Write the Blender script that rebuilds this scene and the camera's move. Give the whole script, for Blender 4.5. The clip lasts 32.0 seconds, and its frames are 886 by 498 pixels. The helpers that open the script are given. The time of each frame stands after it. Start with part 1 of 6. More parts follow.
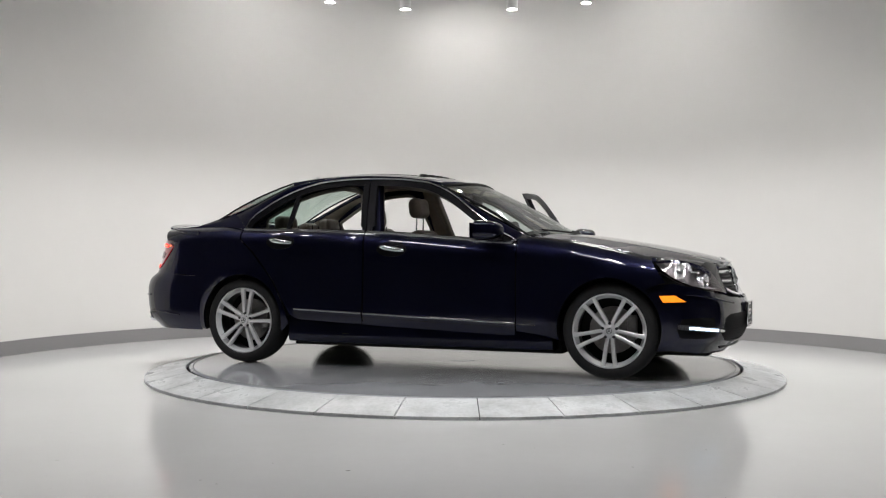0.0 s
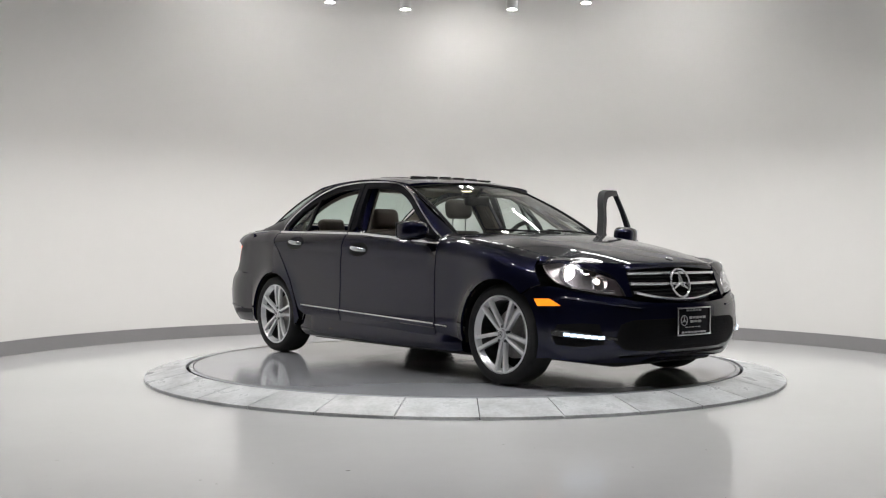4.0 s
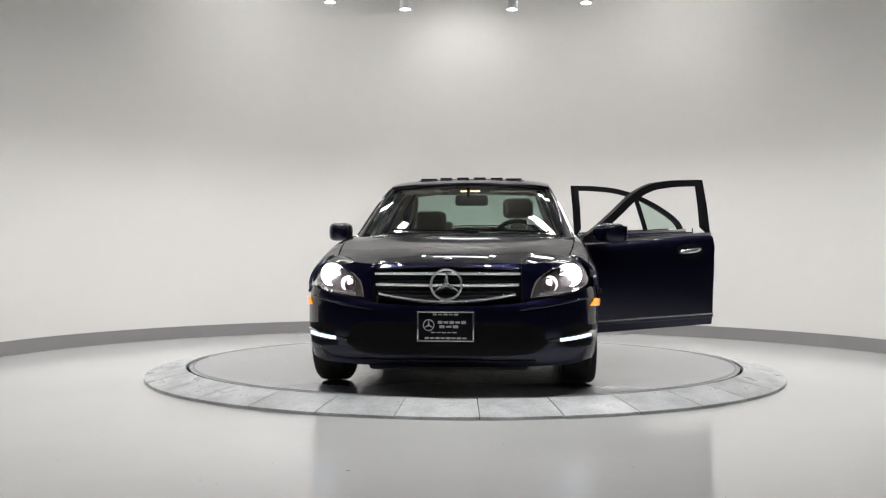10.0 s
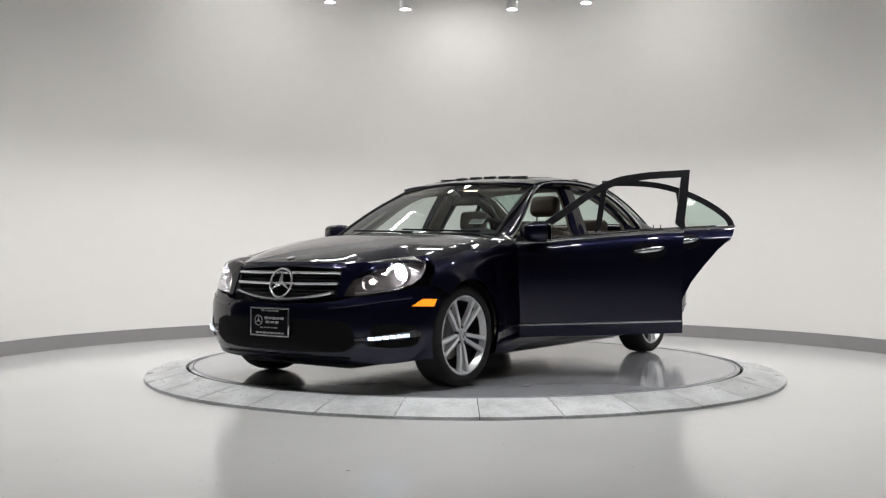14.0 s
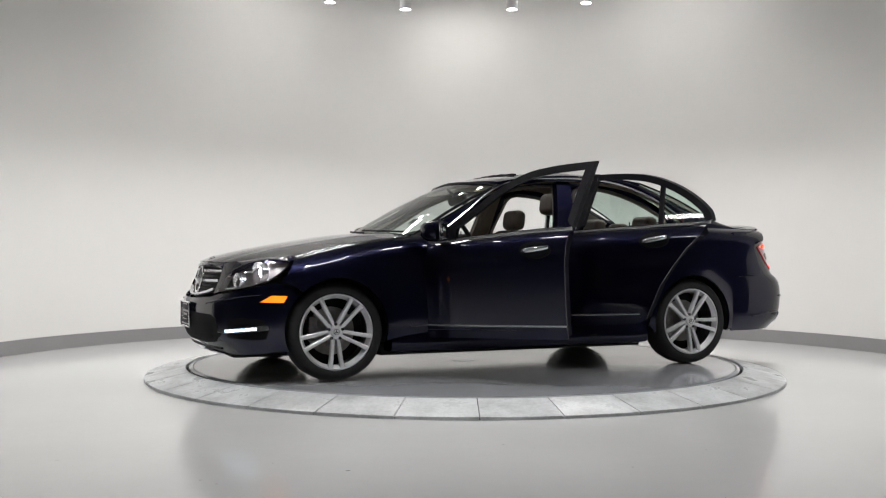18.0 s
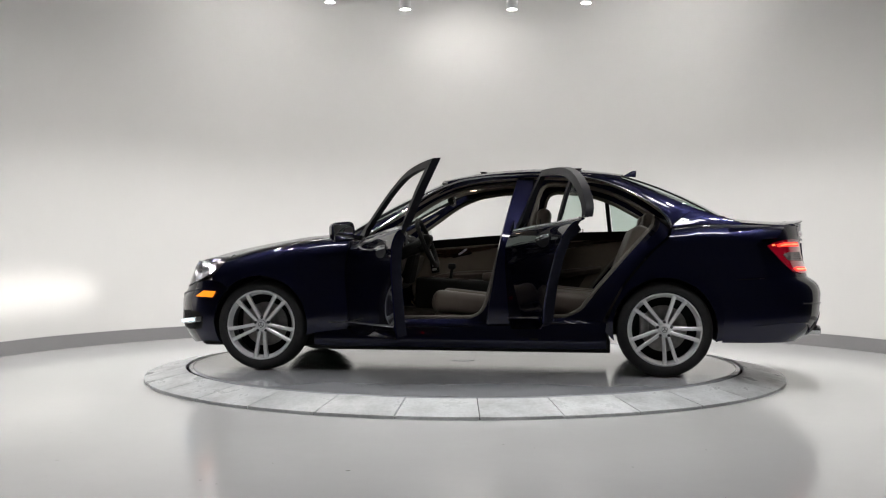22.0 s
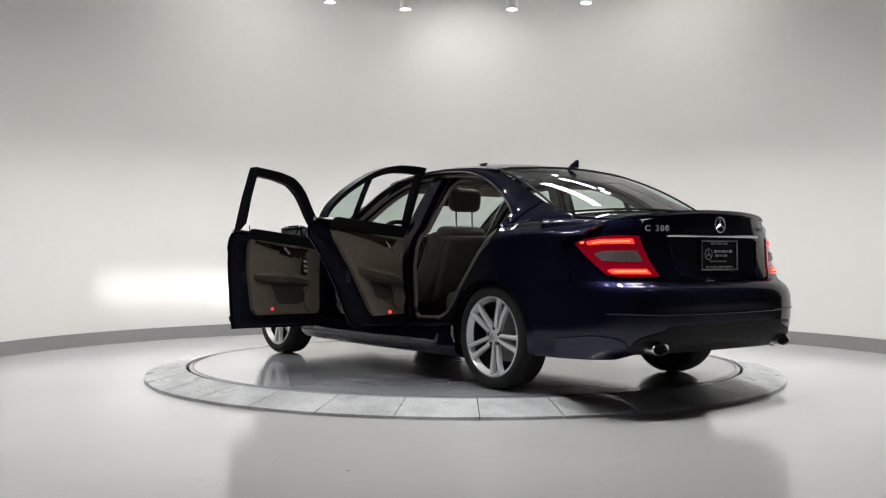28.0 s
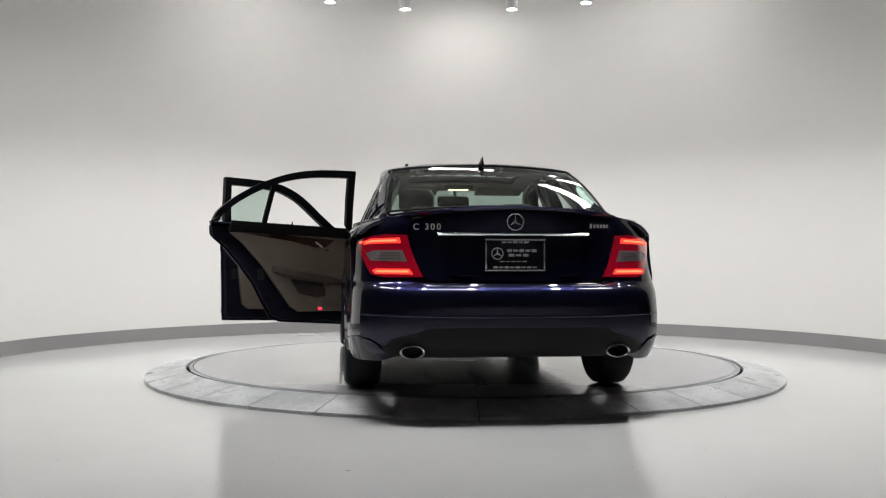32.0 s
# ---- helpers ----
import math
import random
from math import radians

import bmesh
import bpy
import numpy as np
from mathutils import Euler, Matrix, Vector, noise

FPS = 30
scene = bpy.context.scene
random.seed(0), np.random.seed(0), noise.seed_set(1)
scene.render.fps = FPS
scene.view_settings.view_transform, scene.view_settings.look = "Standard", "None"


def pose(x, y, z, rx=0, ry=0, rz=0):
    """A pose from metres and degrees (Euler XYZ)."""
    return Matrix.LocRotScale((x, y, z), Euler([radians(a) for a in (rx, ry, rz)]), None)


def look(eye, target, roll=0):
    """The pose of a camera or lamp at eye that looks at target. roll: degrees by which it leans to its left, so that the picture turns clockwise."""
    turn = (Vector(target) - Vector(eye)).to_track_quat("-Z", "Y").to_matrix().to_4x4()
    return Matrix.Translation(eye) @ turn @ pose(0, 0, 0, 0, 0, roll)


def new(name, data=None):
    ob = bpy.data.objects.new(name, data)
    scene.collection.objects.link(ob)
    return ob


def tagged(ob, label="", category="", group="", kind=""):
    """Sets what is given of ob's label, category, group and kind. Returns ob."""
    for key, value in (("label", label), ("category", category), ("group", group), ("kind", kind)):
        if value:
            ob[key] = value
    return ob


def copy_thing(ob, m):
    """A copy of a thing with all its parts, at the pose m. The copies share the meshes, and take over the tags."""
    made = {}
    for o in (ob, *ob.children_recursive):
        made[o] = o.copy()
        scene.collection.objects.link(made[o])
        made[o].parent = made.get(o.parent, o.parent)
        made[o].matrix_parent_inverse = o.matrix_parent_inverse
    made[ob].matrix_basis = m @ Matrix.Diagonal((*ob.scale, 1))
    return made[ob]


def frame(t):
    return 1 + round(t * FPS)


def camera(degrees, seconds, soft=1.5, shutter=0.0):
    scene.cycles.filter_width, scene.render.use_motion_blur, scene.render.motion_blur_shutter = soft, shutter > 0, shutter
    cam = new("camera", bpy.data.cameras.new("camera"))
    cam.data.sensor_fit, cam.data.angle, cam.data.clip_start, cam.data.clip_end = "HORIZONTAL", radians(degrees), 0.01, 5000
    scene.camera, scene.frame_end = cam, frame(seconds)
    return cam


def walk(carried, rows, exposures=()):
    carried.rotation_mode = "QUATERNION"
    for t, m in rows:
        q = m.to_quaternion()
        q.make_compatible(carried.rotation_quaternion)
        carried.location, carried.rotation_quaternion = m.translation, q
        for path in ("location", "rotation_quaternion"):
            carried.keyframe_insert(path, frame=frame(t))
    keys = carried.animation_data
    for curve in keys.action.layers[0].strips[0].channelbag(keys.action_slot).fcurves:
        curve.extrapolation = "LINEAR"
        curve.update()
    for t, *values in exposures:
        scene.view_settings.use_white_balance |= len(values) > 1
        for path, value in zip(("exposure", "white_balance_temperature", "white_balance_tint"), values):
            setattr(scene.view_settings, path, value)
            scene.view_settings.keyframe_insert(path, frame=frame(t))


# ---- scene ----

# ---------------------------------------------------------------- camera
EYE = (0.0, -7.735, 0.885)
PAN, TILT = radians(-1.156), radians(0.345)
AIM = (EYE[0] + math.sin(PAN), EYE[1] + math.cos(PAN), EYE[2] + math.tan(TILT))
cam = camera(47.58, 32.0, 1.2)
walk(cam, [(0, look(EYE, AIM, 0.11)), (32, look(EYE, AIM, 0.11))])
DISC_Z = 0.079          # top of the turntable above the floor
TURN_0, TURN_RATE = -19.84, -7.5695   # degrees, degrees a second
# the drive runs a little unevenly: degrees ahead of or behind the mean turn
UNEVEN = [(0, -0.7), (2, -0.6), (3, -0.2), (6, 1.48), (9, 1.42), (13, 1.3), (17, 1.36), (18, 1.15), (20, 0.0), (22, -0.58), (24, -1.13), (25, -1.15), (29, -0.22), (32, -0.36)]
CAR_AT = (-0.0695, 0.0493)            # middle of the wheelbase on the disc

# ---------------------------------------------------------------- light
world = bpy.data.worlds.new("world")
world.use_nodes = True
world.node_tree.nodes["Background"].inputs[0].default_value = (0.5, 0.52, 0.55, 1)
world.node_tree.nodes["Background"].inputs[1].default_value = 0.02
scene.world = world
scene.view_settings.exposure = 0.0
SPOT_W, WALL_FILL_W, STRIP_E = 122.0, 12.0, 33.0


# ---------------------------------------------------------------- materials
def material(name, color, rough=0.5, metal=0.0, coat=0.0, noise_amt=0.0, noise_scale=8.0, bump=0.0, bump_scale=40.0, rough_var=0.0,
             emit=None, strength=0.0, color2=None, sheen=0.0, spec=0.5):
    """A principled surface with stains, grain and relief at two scales."""
    m = bpy.data.materials.new(name)
    m.use_nodes = True
    nt = m.node_tree
    b = nt.nodes["Principled BSDF"]
    b.inputs["Base Color"].default_value = (*color, 1)
    b.inputs["Roughness"].default_value = rough
    b.inputs["Metallic"].default_value = metal
    b.inputs["Coat Weight"].default_value = coat
    b.inputs["Coat Roughness"].default_value = 0.03
    b.inputs["Sheen Weight"].default_value = sheen
    b.inputs["Specular IOR Level"].default_value = spec
    if emit:
        b.inputs["Emission Color"].default_value = (*emit, 1)
        b.inputs["Emission Strength"].default_value = strength
    tc = nt.nodes.new("ShaderNodeTexCoord")
    if noise_amt > 0:
        n1 = nt.nodes.new("ShaderNodeTexNoise")
        n1.inputs["Scale"].default_value = noise_scale
        n1.inputs["Detail"].default_value = 6
        n2 = nt.nodes.new("ShaderNodeTexNoise")
        n2.inputs["Scale"].default_value = noise_scale * 9
        n2.inputs["Detail"].default_value = 3
        nt.links.new(tc.outputs["Object"], n1.inputs["Vector"])
        nt.links.new(tc.outputs["Object"], n2.inputs["Vector"])
        add = nt.nodes.new("ShaderNodeMath")
        add.operation = "MULTIPLY_ADD"
        nt.links.new(n2.outputs["Fac"], add.inputs[0])
        add.inputs[1].default_value = 0.35
        nt.links.new(n1.outputs["Fac"], add.inputs[2])
        ramp = nt.nodes.new("ShaderNodeMapRange")
        ramp.inputs[1].default_value, ramp.inputs[2].default_value = 0.4, 0.95
        nt.links.new(add.outputs[0], ramp.inputs[0])
        mix = nt.nodes.new("ShaderNodeMix")
        mix.data_type = "RGBA"
        c2 = color2 or tuple(c * (1 - noise_amt) for c in color)
        mix.inputs[6].default_value = (*c2, 1)
        mix.inputs[7].default_value = (*color, 1)
        nt.links.new(ramp.outputs[0], mix.inputs[0])
        nt.links.new(mix.outputs[2], b.inputs["Base Color"])
        if rough_var > 0:
            rr = nt.nodes.new("ShaderNodeMapRange")
            rr.inputs[3].default_value, rr.inputs[4].default_value = rough + rough_var, max(0.02, rough - rough_var)
            nt.links.new(ramp.outputs[0], rr.inputs[0])
            nt.links.new(rr.outputs[0], b.inputs["Roughness"])
    if bump > 0:
        nb = nt.nodes.new("ShaderNodeTexNoise")
        nb.inputs["Scale"].default_value = bump_scale
        nb.inputs["Detail"].default_value = 4
        nt.links.new(tc.outputs["Object"], nb.inputs["Vector"])
        bp = nt.nodes.new("ShaderNodeBump")
        bp.inputs["Strength"].default_value = bump
        bp.inputs["Distance"].default_value = 0.01
        nt.links.new(nb.outputs["Fac"], bp.inputs["Height"])
        nt.links.new(bp.outputs[0], b.inputs["Normal"])
    return m


def pane(name, tint, gloss=0.04):
    """Clear glass: tinted see-through with a Fresnel gloss."""
    m = bpy.data.materials.new(name)
    m.use_nodes = True
    nt = m.node_tree
    nt.nodes.clear()
    out = nt.nodes.new("ShaderNodeOutputMaterial")
    mix = nt.nodes.new("ShaderNodeMixShader")
    tr = nt.nodes.new("ShaderNodeBsdfTransparent")
    tr.inputs[0].default_value = (*tint, 1)
    gl = nt.nodes.new("ShaderNodeBsdfGlossy")
    gl.inputs["Roughness"].default_value = 0.01
    lw = nt.nodes.new("ShaderNodeLayerWeight")
    lw.inputs[0].default_value = 0.5
    pw = nt.nodes.new("ShaderNodeMath")
    pw.operation = "POWER"
    pw.inputs[1].default_value = 4.0
    nt.links.new(lw.outputs["Facing"], pw.inputs[0])
    ma = nt.nodes.new("ShaderNodeMath")
    ma.operation = "MULTIPLY_ADD"
    ma.inputs[1].default_value, ma.inputs[2].default_value = 0.85, gloss
    nt.links.new(pw.outputs[0], ma.inputs[0])
    nt.links.new(ma.outputs[0], mix.inputs[0])
    nt.links.new(tr.outputs[0], mix.inputs[1])
    nt.links.new(gl.outputs[0], mix.inputs[2])
    nt.links.new(mix.outputs[0], out.inputs[0])
    return m


M_PAINT = material("navy_paint", (0.0082, 0.0090, 0.0295), 0.30, 0.8, 1.0, 0.3, 400.0, spec=0.15)
M_PAINT.node_tree.nodes["Principled BSDF"].inputs["Specular Tint"].default_value = (0.02, 0.03, 0.2, 1)
M_PAINT.node_tree.nodes["Principled BSDF"].inputs["Coat IOR"].default_value = 1.45
M_PAINT.node_tree.nodes["Principled BSDF"].inputs["Coat Roughness"].default_value = 0.012
M_BADGE = material("bright_badge", (0.78, 0.79, 0.81), 0.2, 0.85, 0.3, 0.06, 40)
M_LAMPGREY = material("lamp_housing", (0.50, 0.465, 0.47), 0.22, 0.65, 0.3, 0.35, 40)
M_CHROME = material("chrome", (0.66, 0.67, 0.69), 0.1, 1.0, noise_amt=0.06, noise_scale=30)
M_SILVER = material("silver_rim", (0.78, 0.79, 0.81), 0.27, 0.35, 0.4, 0.08, 25)
M_BRAKE = material("brake_steel", (0.30, 0.29, 0.28), 0.4, 0.8, noise_amt=0.4, noise_scale=30)
M_DARKMETAL = material("dark_metal", (0.10, 0.10, 0.105), 0.45, 0.8, noise_amt=0.4, noise_scale=20)
M_RUBBER = material("tyre_rubber", (0.021, 0.021, 0.022), 0.8, spec=0.3, noise_amt=0.3, noise_scale=30, bump=0.15, bump_scale=150)
M_PLASTIC = material("black_plastic", (0.0125, 0.0125, 0.0135), 0.55, spec=0.16, noise_amt=0.3, noise_scale=30, bump=0.2, bump_scale=400)
M_GLOSSBLACK = material("gloss_black", (0.011, 0.011, 0.014), 0.4, noise_amt=0.2, spec=0.06)
M_SATIN = material("dark_door_shell", (0.010, 0.0105, 0.018), 0.7, noise_amt=0.3, noise_scale=20, spec=0.04)
# pinkish glow of the headlight's inner reflector, put in as emission
M_INNERGLOW = material("inner_reflector_glow", (0.8, 0.7, 0.68), 0.2, emit=(1.0, 0.80, 0.74), strength=7.0, noise_amt=0.3, noise_scale=90)
M_LEATHER = material("beige_leather", (0.088, 0.069, 0.054), 0.48, noise_amt=0.18, noise_scale=9, bump=0.25, bump_scale=220, rough_var=0.08)
M_TRIMBEIGE = material("beige_trim", (0.15, 0.124, 0.096), 0.6, noise_amt=0.15, noise_scale=12, bump=0.2, bump_scale=260)
M_HEADLINER = material("headliner_cloth", (0.36, 0.32, 0.265), 0.9, noise_amt=0.12, noise_scale=40, bump=0.2, bump_scale=500)
M_SEAL = material("taupe_seal", (0.145, 0.13, 0.112), 0.7, noise_amt=0.2, noise_scale=30)
M_CARPET = material("dark_carpet", (0.05, 0.040, 0.032), 0.95, noise_amt=0.4, noise_scale=60, bump=0.5, bump_scale=500)
M_DASH = material("dark_dash", (0.009, 0.0088, 0.0085), 0.6, spec=0.15, noise_amt=0.25, noise_scale=30, bump=0.25, bump_scale=350)
M_WOOD = material("dark_wood_trim", (0.045, 0.018, 0.009), 0.15, coat=0.8, noise_amt=0.6, noise_scale=14, color2=(0.012, 0.006, 0.004))
M_RED = material("red_lens", (0.20, 0.001, 0.010), 0.10, coat=1.0, noise_amt=0.3, noise_scale=60, emit=(1.0, 0.01, 0.05), strength=0.10)
M_REDGLOW = material("red_light", (0.6, 0.02, 0.02), 0.2, emit=(1.0, 0.04, 0.025), strength=1.7)
M_DOME = material("dome_light", (0.9, 0.8, 0.7), 0.3, emit=(1.0, 0.72, 0.5), strength=4.0)
# black for intakes and slats, with the shade of a recess in the colour
M_INTAKESHADE = material("shaded_intake_black", (0.007, 0.007, 0.0085), 0.6, spec=0.1, noise_amt=0.3, noise_scale=60)
M_REDCORE = material("red_light_core", (0.8, 0.3, 0.1), 0.2, emit=(1.0, 0.11, 0.05), strength=2.2)
M_REFLECTOR = material("red_door_light", (0.6, 0.01, 0.02), 0.15, emit=(1.0, 0.03, 0.05), strength=2.5)
M_CLEARLENS = material("clear_lens", (0.25, 0.22, 0.22), 0.12, 0.3, noise_amt=0.4, noise_scale=120)
M_AMBER = material("amber_light", (0.8, 0.25, 0.02), 0.15, coat=1.0, emit=(1.0, 0.27, 0.015), strength=1.2, noise_amt=0.2, noise_scale=60)
M_BEAM = material("beam_source", (0.9, 0.9, 0.95), 0.2, emit=(1.0, 0.96, 0.92), strength=150000.0)
M_LED = material("led_white", (0.9, 0.93, 1.0), 0.2, emit=(0.62, 0.80, 1.0), strength=1.9)
M_BULB = material("xenon_bulb", (0.9, 0.9, 0.95), 0.2, emit=(1.0, 0.95, 0.97), strength=45.0)
M_GLASS = pane("windscreen_glass", (0.64, 0.735, 0.695), 0.05)
M_TINT = pane("rear_glass", (0.61, 0.735, 0.675), 0.05)
M_LAMPGLASS = pane("lamp_cover", (0.95, 0.96, 0.97), 0.04)
M_MIRROR = material("mirror_glass", (0.75, 0.77, 0.78), 0.02, 1.0)
M_WALL = material("wall_paint", (0.69, 0.681, 0.666), 0.75, noise_amt=0.035, noise_scale=0.7, bump=0.04, bump_scale=90)
# unseen walls, tone set by what the car paint should reflect
M_UNSEENWALL = material("unseen_wall_paint", (0.58, 0.58, 0.585), 0.8, noise_amt=0.1, noise_scale=0.8)
M_CEIL = material("ceiling_paint", (0.40, 0.398, 0.39), 0.85, noise_amt=0.05, noise_scale=1.0)
M_UNSEENCEIL = material("unseen_dark_ceiling", (0.16, 0.16, 0.165), 0.9, noise_amt=0.2, noise_scale=1.0)
M_FLOOR = material("epoxy_floor", (0.51, 0.51, 0.515), 0.13, noise_amt=0.07, noise_scale=1.1, rough_var=0.03)
M_BASE = material("grey_baseboard", (0.235, 0.228, 0.235), 0.5, noise_amt=0.08, noise_scale=3)
M_DISC = material("grey_disc", (0.315, 0.325, 0.352), 0.115, noise_amt=0.14, noise_scale=2.2, rough_var=0.03, spec=0.5)
M_TILE = material("ring_stone", (0.60, 0.622, 0.64), 0.33, noise_amt=0.5, noise_scale=5.0, rough_var=0.12, bump=0.05, bump_scale=25)
M_GROUT = material("dark_joint", (0.03, 0.03, 0.03), 0.8, noise_amt=0.3)
M_WHITE = material("white_enamel", (0.80, 0.80, 0.79), 0.4, noise_amt=0.05)
M_LAMPFACE = material("lamp_face", (0.9, 0.9, 0.9), 0.4, emit=(1.0, 0.98, 0.95), strength=165.0)
M_STRIP = material("light_strip", (0.9, 0.9, 0.9), 0.4, emit=(1.0, 0.98, 0.96), strength=STRIP_E)
M_LETTER = material("light_lettering", (0.46, 0.46, 0.47), 0.35, 0.2, noise_amt=0.1)
M_STICKER = material("paper_sticker", (0.72, 0.74, 0.74), 0.6, noise_amt=0.15, noise_scale=60)



def vary_by_piece(m, lo, hi):
    """Each piece a little lighter or darker than the next."""
    nt = m.node_tree
    b = nt.nodes["Principled BSDF"]
    info = nt.nodes.new("ShaderNodeObjectInfo")
    rng = nt.nodes.new("ShaderNodeMapRange")
    rng.inputs[3].default_value, rng.inputs[4].default_value = lo, hi
    nt.links.new(info.outputs["Random"], rng.inputs[0])
    hsv = nt.nodes.new("ShaderNodeHueSaturation")
    nt.links.new(rng.outputs[0], hsv.inputs["Value"])
    src = b.inputs["Base Color"].links[0].from_socket
    nt.links.new(src, hsv.inputs["Color"])
    nt.links.new(hsv.outputs[0], b.inputs["Base Color"])


vary_by_piece(M_TILE, 0.86, 1.1)

# ---------------------------------------------------------------- mesh tools
def mesh_of(name, V, F, mat, angle=35):
    me = bpy.data.meshes.new(name)
    me.from_pydata([tuple(v) for v in V], [], [tuple(f) for f in F])
    me.validate()
    me.materials.append(mat)
    me.shade_smooth()
    me.set_sharp_from_angle(angle=radians(angle))
    return me


def part(name, geo, mat, parent=None, label="", angle=35):
    """One mesh object from (vertices, faces), under a thing or a part."""
    ob = new(name, mesh_of(name, geo[0], geo[1], mat, angle))
    if parent:
        ob.parent = parent
    return tagged(ob, label)


def join(*geos):
    V, F = [], []
    for v, f in geos:
        n = len(V)
        V += list(v)
        F += [tuple(i + n for i in q) for q in f]
    return V, F


def moved(geo, m):
    return [m @ Vector(v) for v in geo[0]], geo[1]


def flipped(geo, s):
    """The geometry with y times s, faces kept outward."""
    if s > 0:
        return geo
    return [(v[0], -v[1], v[2]) for v in geo[0]], [tuple(reversed(f)) for f in geo[1]]


def from_bm(bm):
    bm.verts.ensure_lookup_table()
    V = [v.co.copy() for v in bm.verts]
    F = [tuple(v.index for v in f.verts) for f in bm.faces]
    bm.free()
    return V, F


def rbox(c, size, bevel=0.01, seg=2, m=None):
    """A box with rounded edges."""
    bm = bmesh.new()
    bmesh.ops.create_cube(bm, size=1)
    for v in bm.verts:
        v.co = Vector((v.co.x * size[0], v.co.y * size[1], v.co.z * size[2]))
    if bevel > 0:
        bmesh.ops.bevel(bm, geom=bm.edges[:], offset=min(bevel, min(size) * 0.49), segments=seg, profile=0.5, affect="EDGES")
    bm.verts.index_update()
    V, F = from_bm(bm)
    t = Matrix.Translation(c) @ (m or Matrix())
    return [t @ v for v in V], F


def loft(rings, closed=True, caps=True):
    """Skins rings of equal length."""
    n = len(rings[0])
    V = [p for r in rings for p in r]
    F = []
    for i in range(len(rings) - 1):
        for j in range(n if closed else n - 1):
            k = (j + 1) % n
            F.append((i * n + j, i * n + k, (i + 1) * n + k, (i + 1) * n + j))
    if caps and closed:
        F.append(tuple(reversed(range(n))))
        F.append(tuple((len(rings) - 1) * n + j for j in range(n)))
    return V, F


def lathe(profile, c=(0, 0, 0), axis="y", seg=48, s=1):
    """Revolves (radius, height) round an axis through c; s: direction of the height."""
    V, F = [], []
    n = len(profile)
    for i in range(seg):
        a = 2 * math.pi * i / seg
        for r, h in profile:
            p = (r * math.cos(a), r * math.sin(a), h * s)
            if axis == "y":
                p = (p[0], p[2], p[1])
            elif axis == "x":
                p = (p[2], p[0], p[1])
            V.append((c[0] + p[0], c[1] + p[1], c[2] + p[2]))
    for i in range(seg):
        k = (i + 1) % seg
        for j in range(n - 1):
            F.append((i * n + j, i * n + j + 1, k * n + j + 1, k * n + j))
    return V, F


def tube(path, r, seg=8, closed=False, flat=1.0):
    """A rod along a path; flat squeezes it in z."""
    P = [Vector(p) for p in path]
    rings = []
    for i, p in enumerate(P):
        a = P[(i - 1) % len(P)] if (closed or i > 0) else p
        b = P[(i + 1) % len(P)] if (closed or i < len(P) - 1) else p
        d = (b - a).normalized()
        up = Vector((0, 0, 1)) if abs(d.z) < 0.95 else Vector((1, 0, 0))
        e1 = d.cross(up).normalized()
        e2 = d.cross(e1).normalized()
        rings.append([p + e1 * r * math.cos(t) + e2 * r * flat * math.sin(t) for t in [2 * math.pi * k / seg for k in range(seg)]])
    if closed:
        rings.append(rings[0])
    return loft(rings, caps=not closed)


def tab(x, pts):
    """Smooth table: cubic through (x, y) pairs in rising order of x."""
    if x <= pts[0][0]:
        return pts[0][1]
    if x >= pts[-1][0]:
        return pts[-1][1]
    for i in range(len(pts) - 1):
        if x <= pts[i + 1][0]:
            break
    x0, y0 = pts[i]
    x1, y1 = pts[i + 1]
    h = x1 - x0
    d = (y1 - y0) / h

    def slope(j):
        if j == 0 or j == len(pts) - 1:
            k = 0 if j == 0 else j - 1
            return (pts[k + 1][1] - pts[k][1]) / (pts[k + 1][0] - pts[k][0])
        a = (pts[j][1] - pts[j - 1][1]) / (pts[j][0] - pts[j - 1][0])
        b = (pts[j + 1][1] - pts[j][1]) / (pts[j + 1][0] - pts[j][0])
        return 0 if a * b <= 0 else 2 * a * b / (a + b)
    m0, m1 = slope(i), slope(i + 1)
    t = (x - x0) / h
    return ((2 * t ** 3 - 3 * t * t + 1) * y0 + (t ** 3 - 2 * t * t + t) * h * m0 + (-2 * t ** 3 + 3 * t * t) * y1 + (t ** 3 - t * t) * h * m1)


def clip(poly, ax, val, keep_above):
    out = []
    n = len(poly)
    for i in range(n):
        p, q = poly[i], poly[(i + 1) % n]
        a = (p[ax] - val) if keep_above else (val - p[ax])
        b = (q[ax] - val) if keep_above else (val - q[ax])
        if a >= 0:
            out.append(p)
        if (a > 0 and b < 0) or (a < 0 and b > 0):
            t = a / (a - b)
            out.append((p[0] + t * (q[0] - p[0]), p[1] + t * (q[1] - p[1])))
    return out


